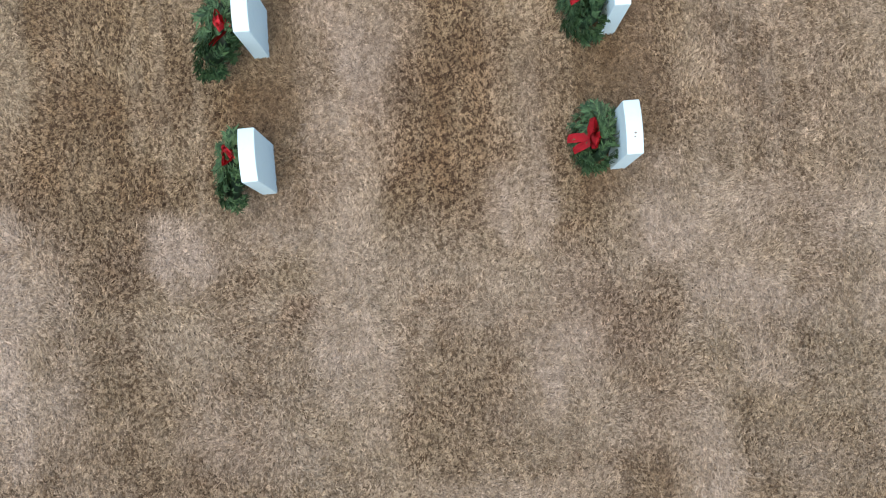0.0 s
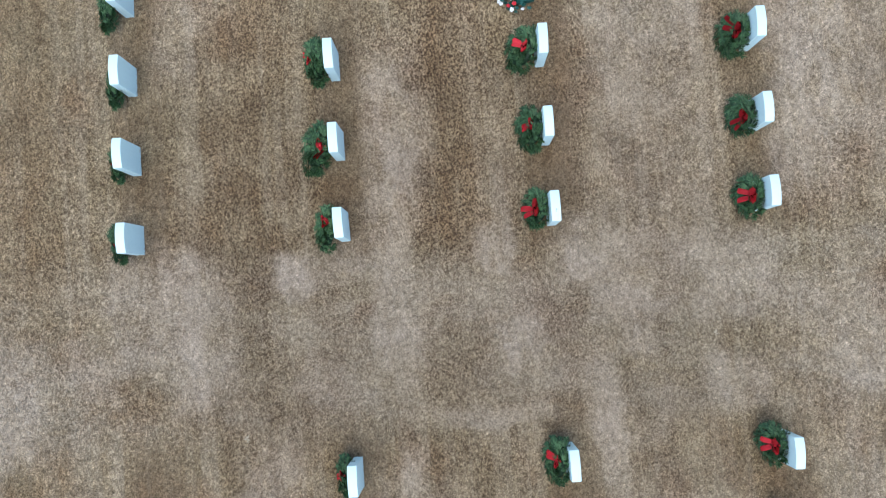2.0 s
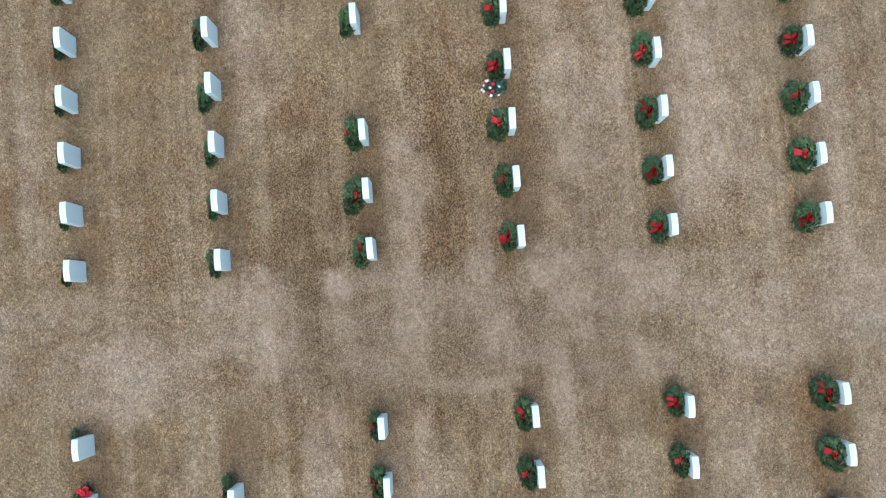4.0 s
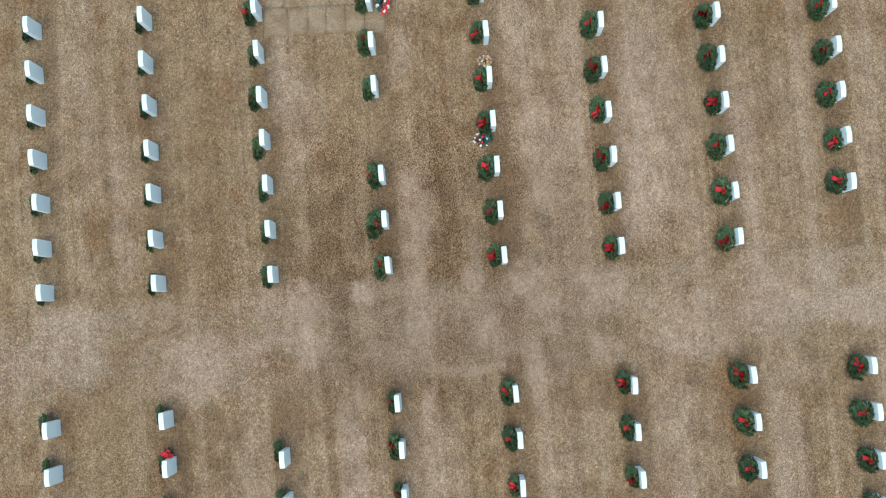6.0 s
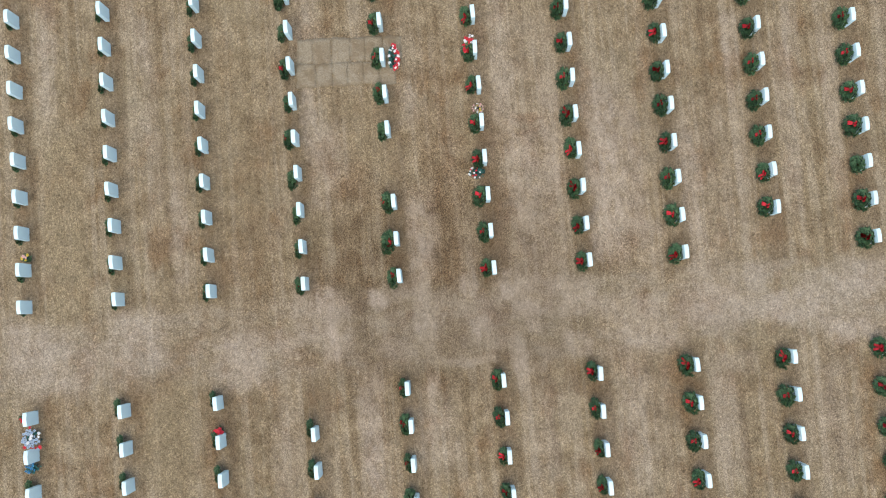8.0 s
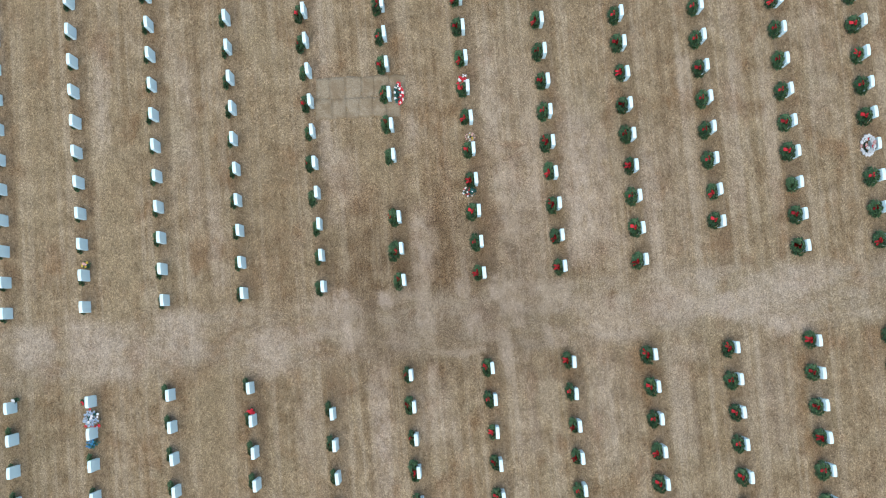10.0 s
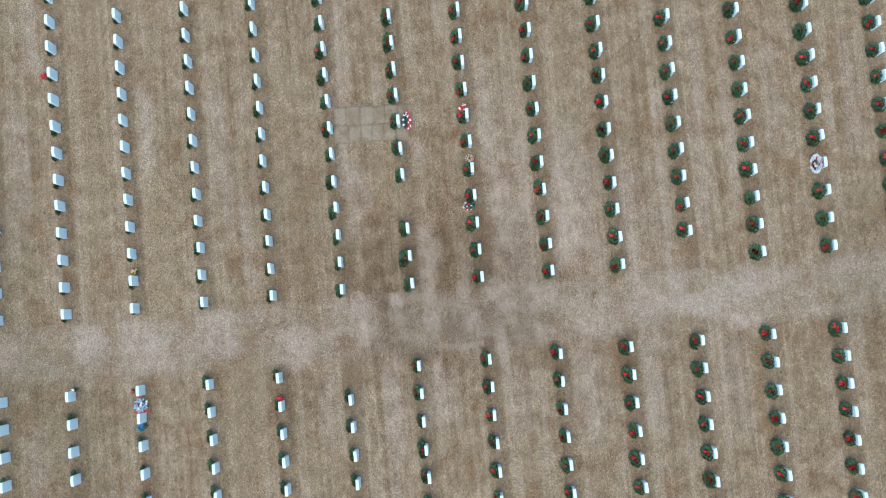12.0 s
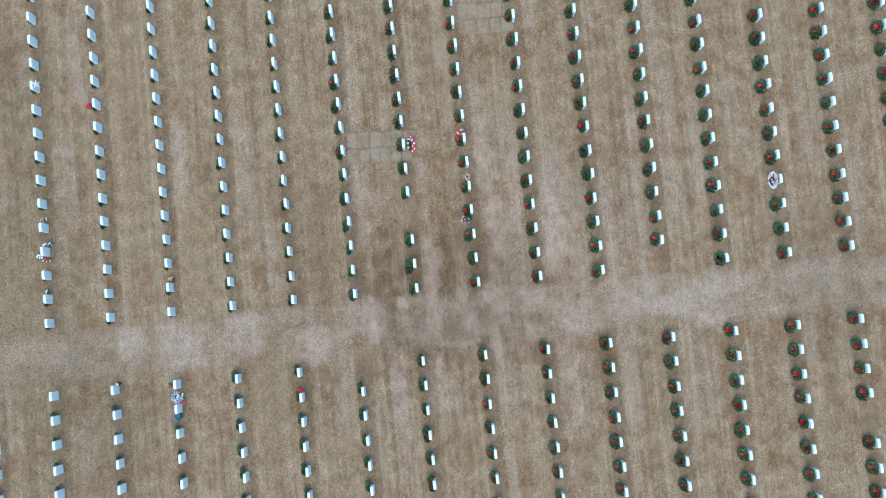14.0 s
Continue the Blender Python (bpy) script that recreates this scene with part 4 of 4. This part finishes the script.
def build_sod(name, x0, y0, nx, ny, w, h, turn, seed, label, joint=-0.018):
    """Rectangles of newly laid turf, butted with open joints, uneven as they were cut."""
    ob = thing(name, pose(x0, y0, 0, 0, 0, turn), label, "turf")
    r2 = random.Random(seed)
    for j in range(ny):
        x = r2.uniform(-0.12, 0.12)
        for i in range(nx):
            wide = w * r2.uniform(0.85, 1.18)
            bm = bmesh.new()
            deep = h * r2.uniform(0.97, 1.06)
            open_x, open_y = joint * r2.uniform(-1.2, 2.0), joint * r2.uniform(-1.2, 2.0)
            bmesh.ops.create_grid(bm, x_segments=6, y_segments=6, size=0.5)
            for v in bm.verts:
                edge = max(abs(v.co.x), abs(v.co.y)) > 0.49
                v.co = Vector((v.co.x * (wide - open_x) + r2.uniform(-0.022, 0.022), v.co.y * (deep - open_y) + r2.uniform(-0.026, 0.026), 0.002 if edge else 0.005 + r2.uniform(-0.004, 0.004)))
            rim = [e for e in bm.edges if e.is_boundary]
            low = bmesh.ops.extrude_edge_only(bm, edges=rim)["geom"]
            for v in low:
                if isinstance(v, bmesh.types.BMVert):
                    v.co.z = -0.04
            p = part("sod_slab", bm, SOD, ob, "", True)
            p.matrix_basis = pose(x + 0.5 * wide, (j + 0.5) * h, 0.004, 0, 0, r2.gauss(0, 0.5))
            x += wide
    return ob


build_sod("sod_patch", -2.16, 4.97, 6, 2, 0.44, 0.62, -2, 1, "grey-tan patch of newly laid turf slabs", 0.003)
build_sod("sod_patch", 2.60, 9.60, 4, 2, 0.44, 0.62, -2, 2, "smooth tan patch of relaid turf", -0.02)

# ---------------------------------------------------------------- grass
NEAR, MID = (1.2, -0.6, 4.2, 3.0, 0.45), (1.3, 0.0, 8.5, 5.2, 0.35)
build_blades("dry_grass", 280000, *NEAR, 0.034, 0.0045, 3, "short straw-coloured dormant grass blades")
build_blades("dry_grass", 190000, *MID, 0.042, 0.0062, 5, "straw-coloured dormant grass tufts", NEAR, 0.75)
build_blades("dry_grass", 260000, 1.5, 0.9, 19.5, 11.8, 0.12, 0.056, 0.0092, 4, "straw-coloured dormant grass tufts", MID, 0.75, TUFT)
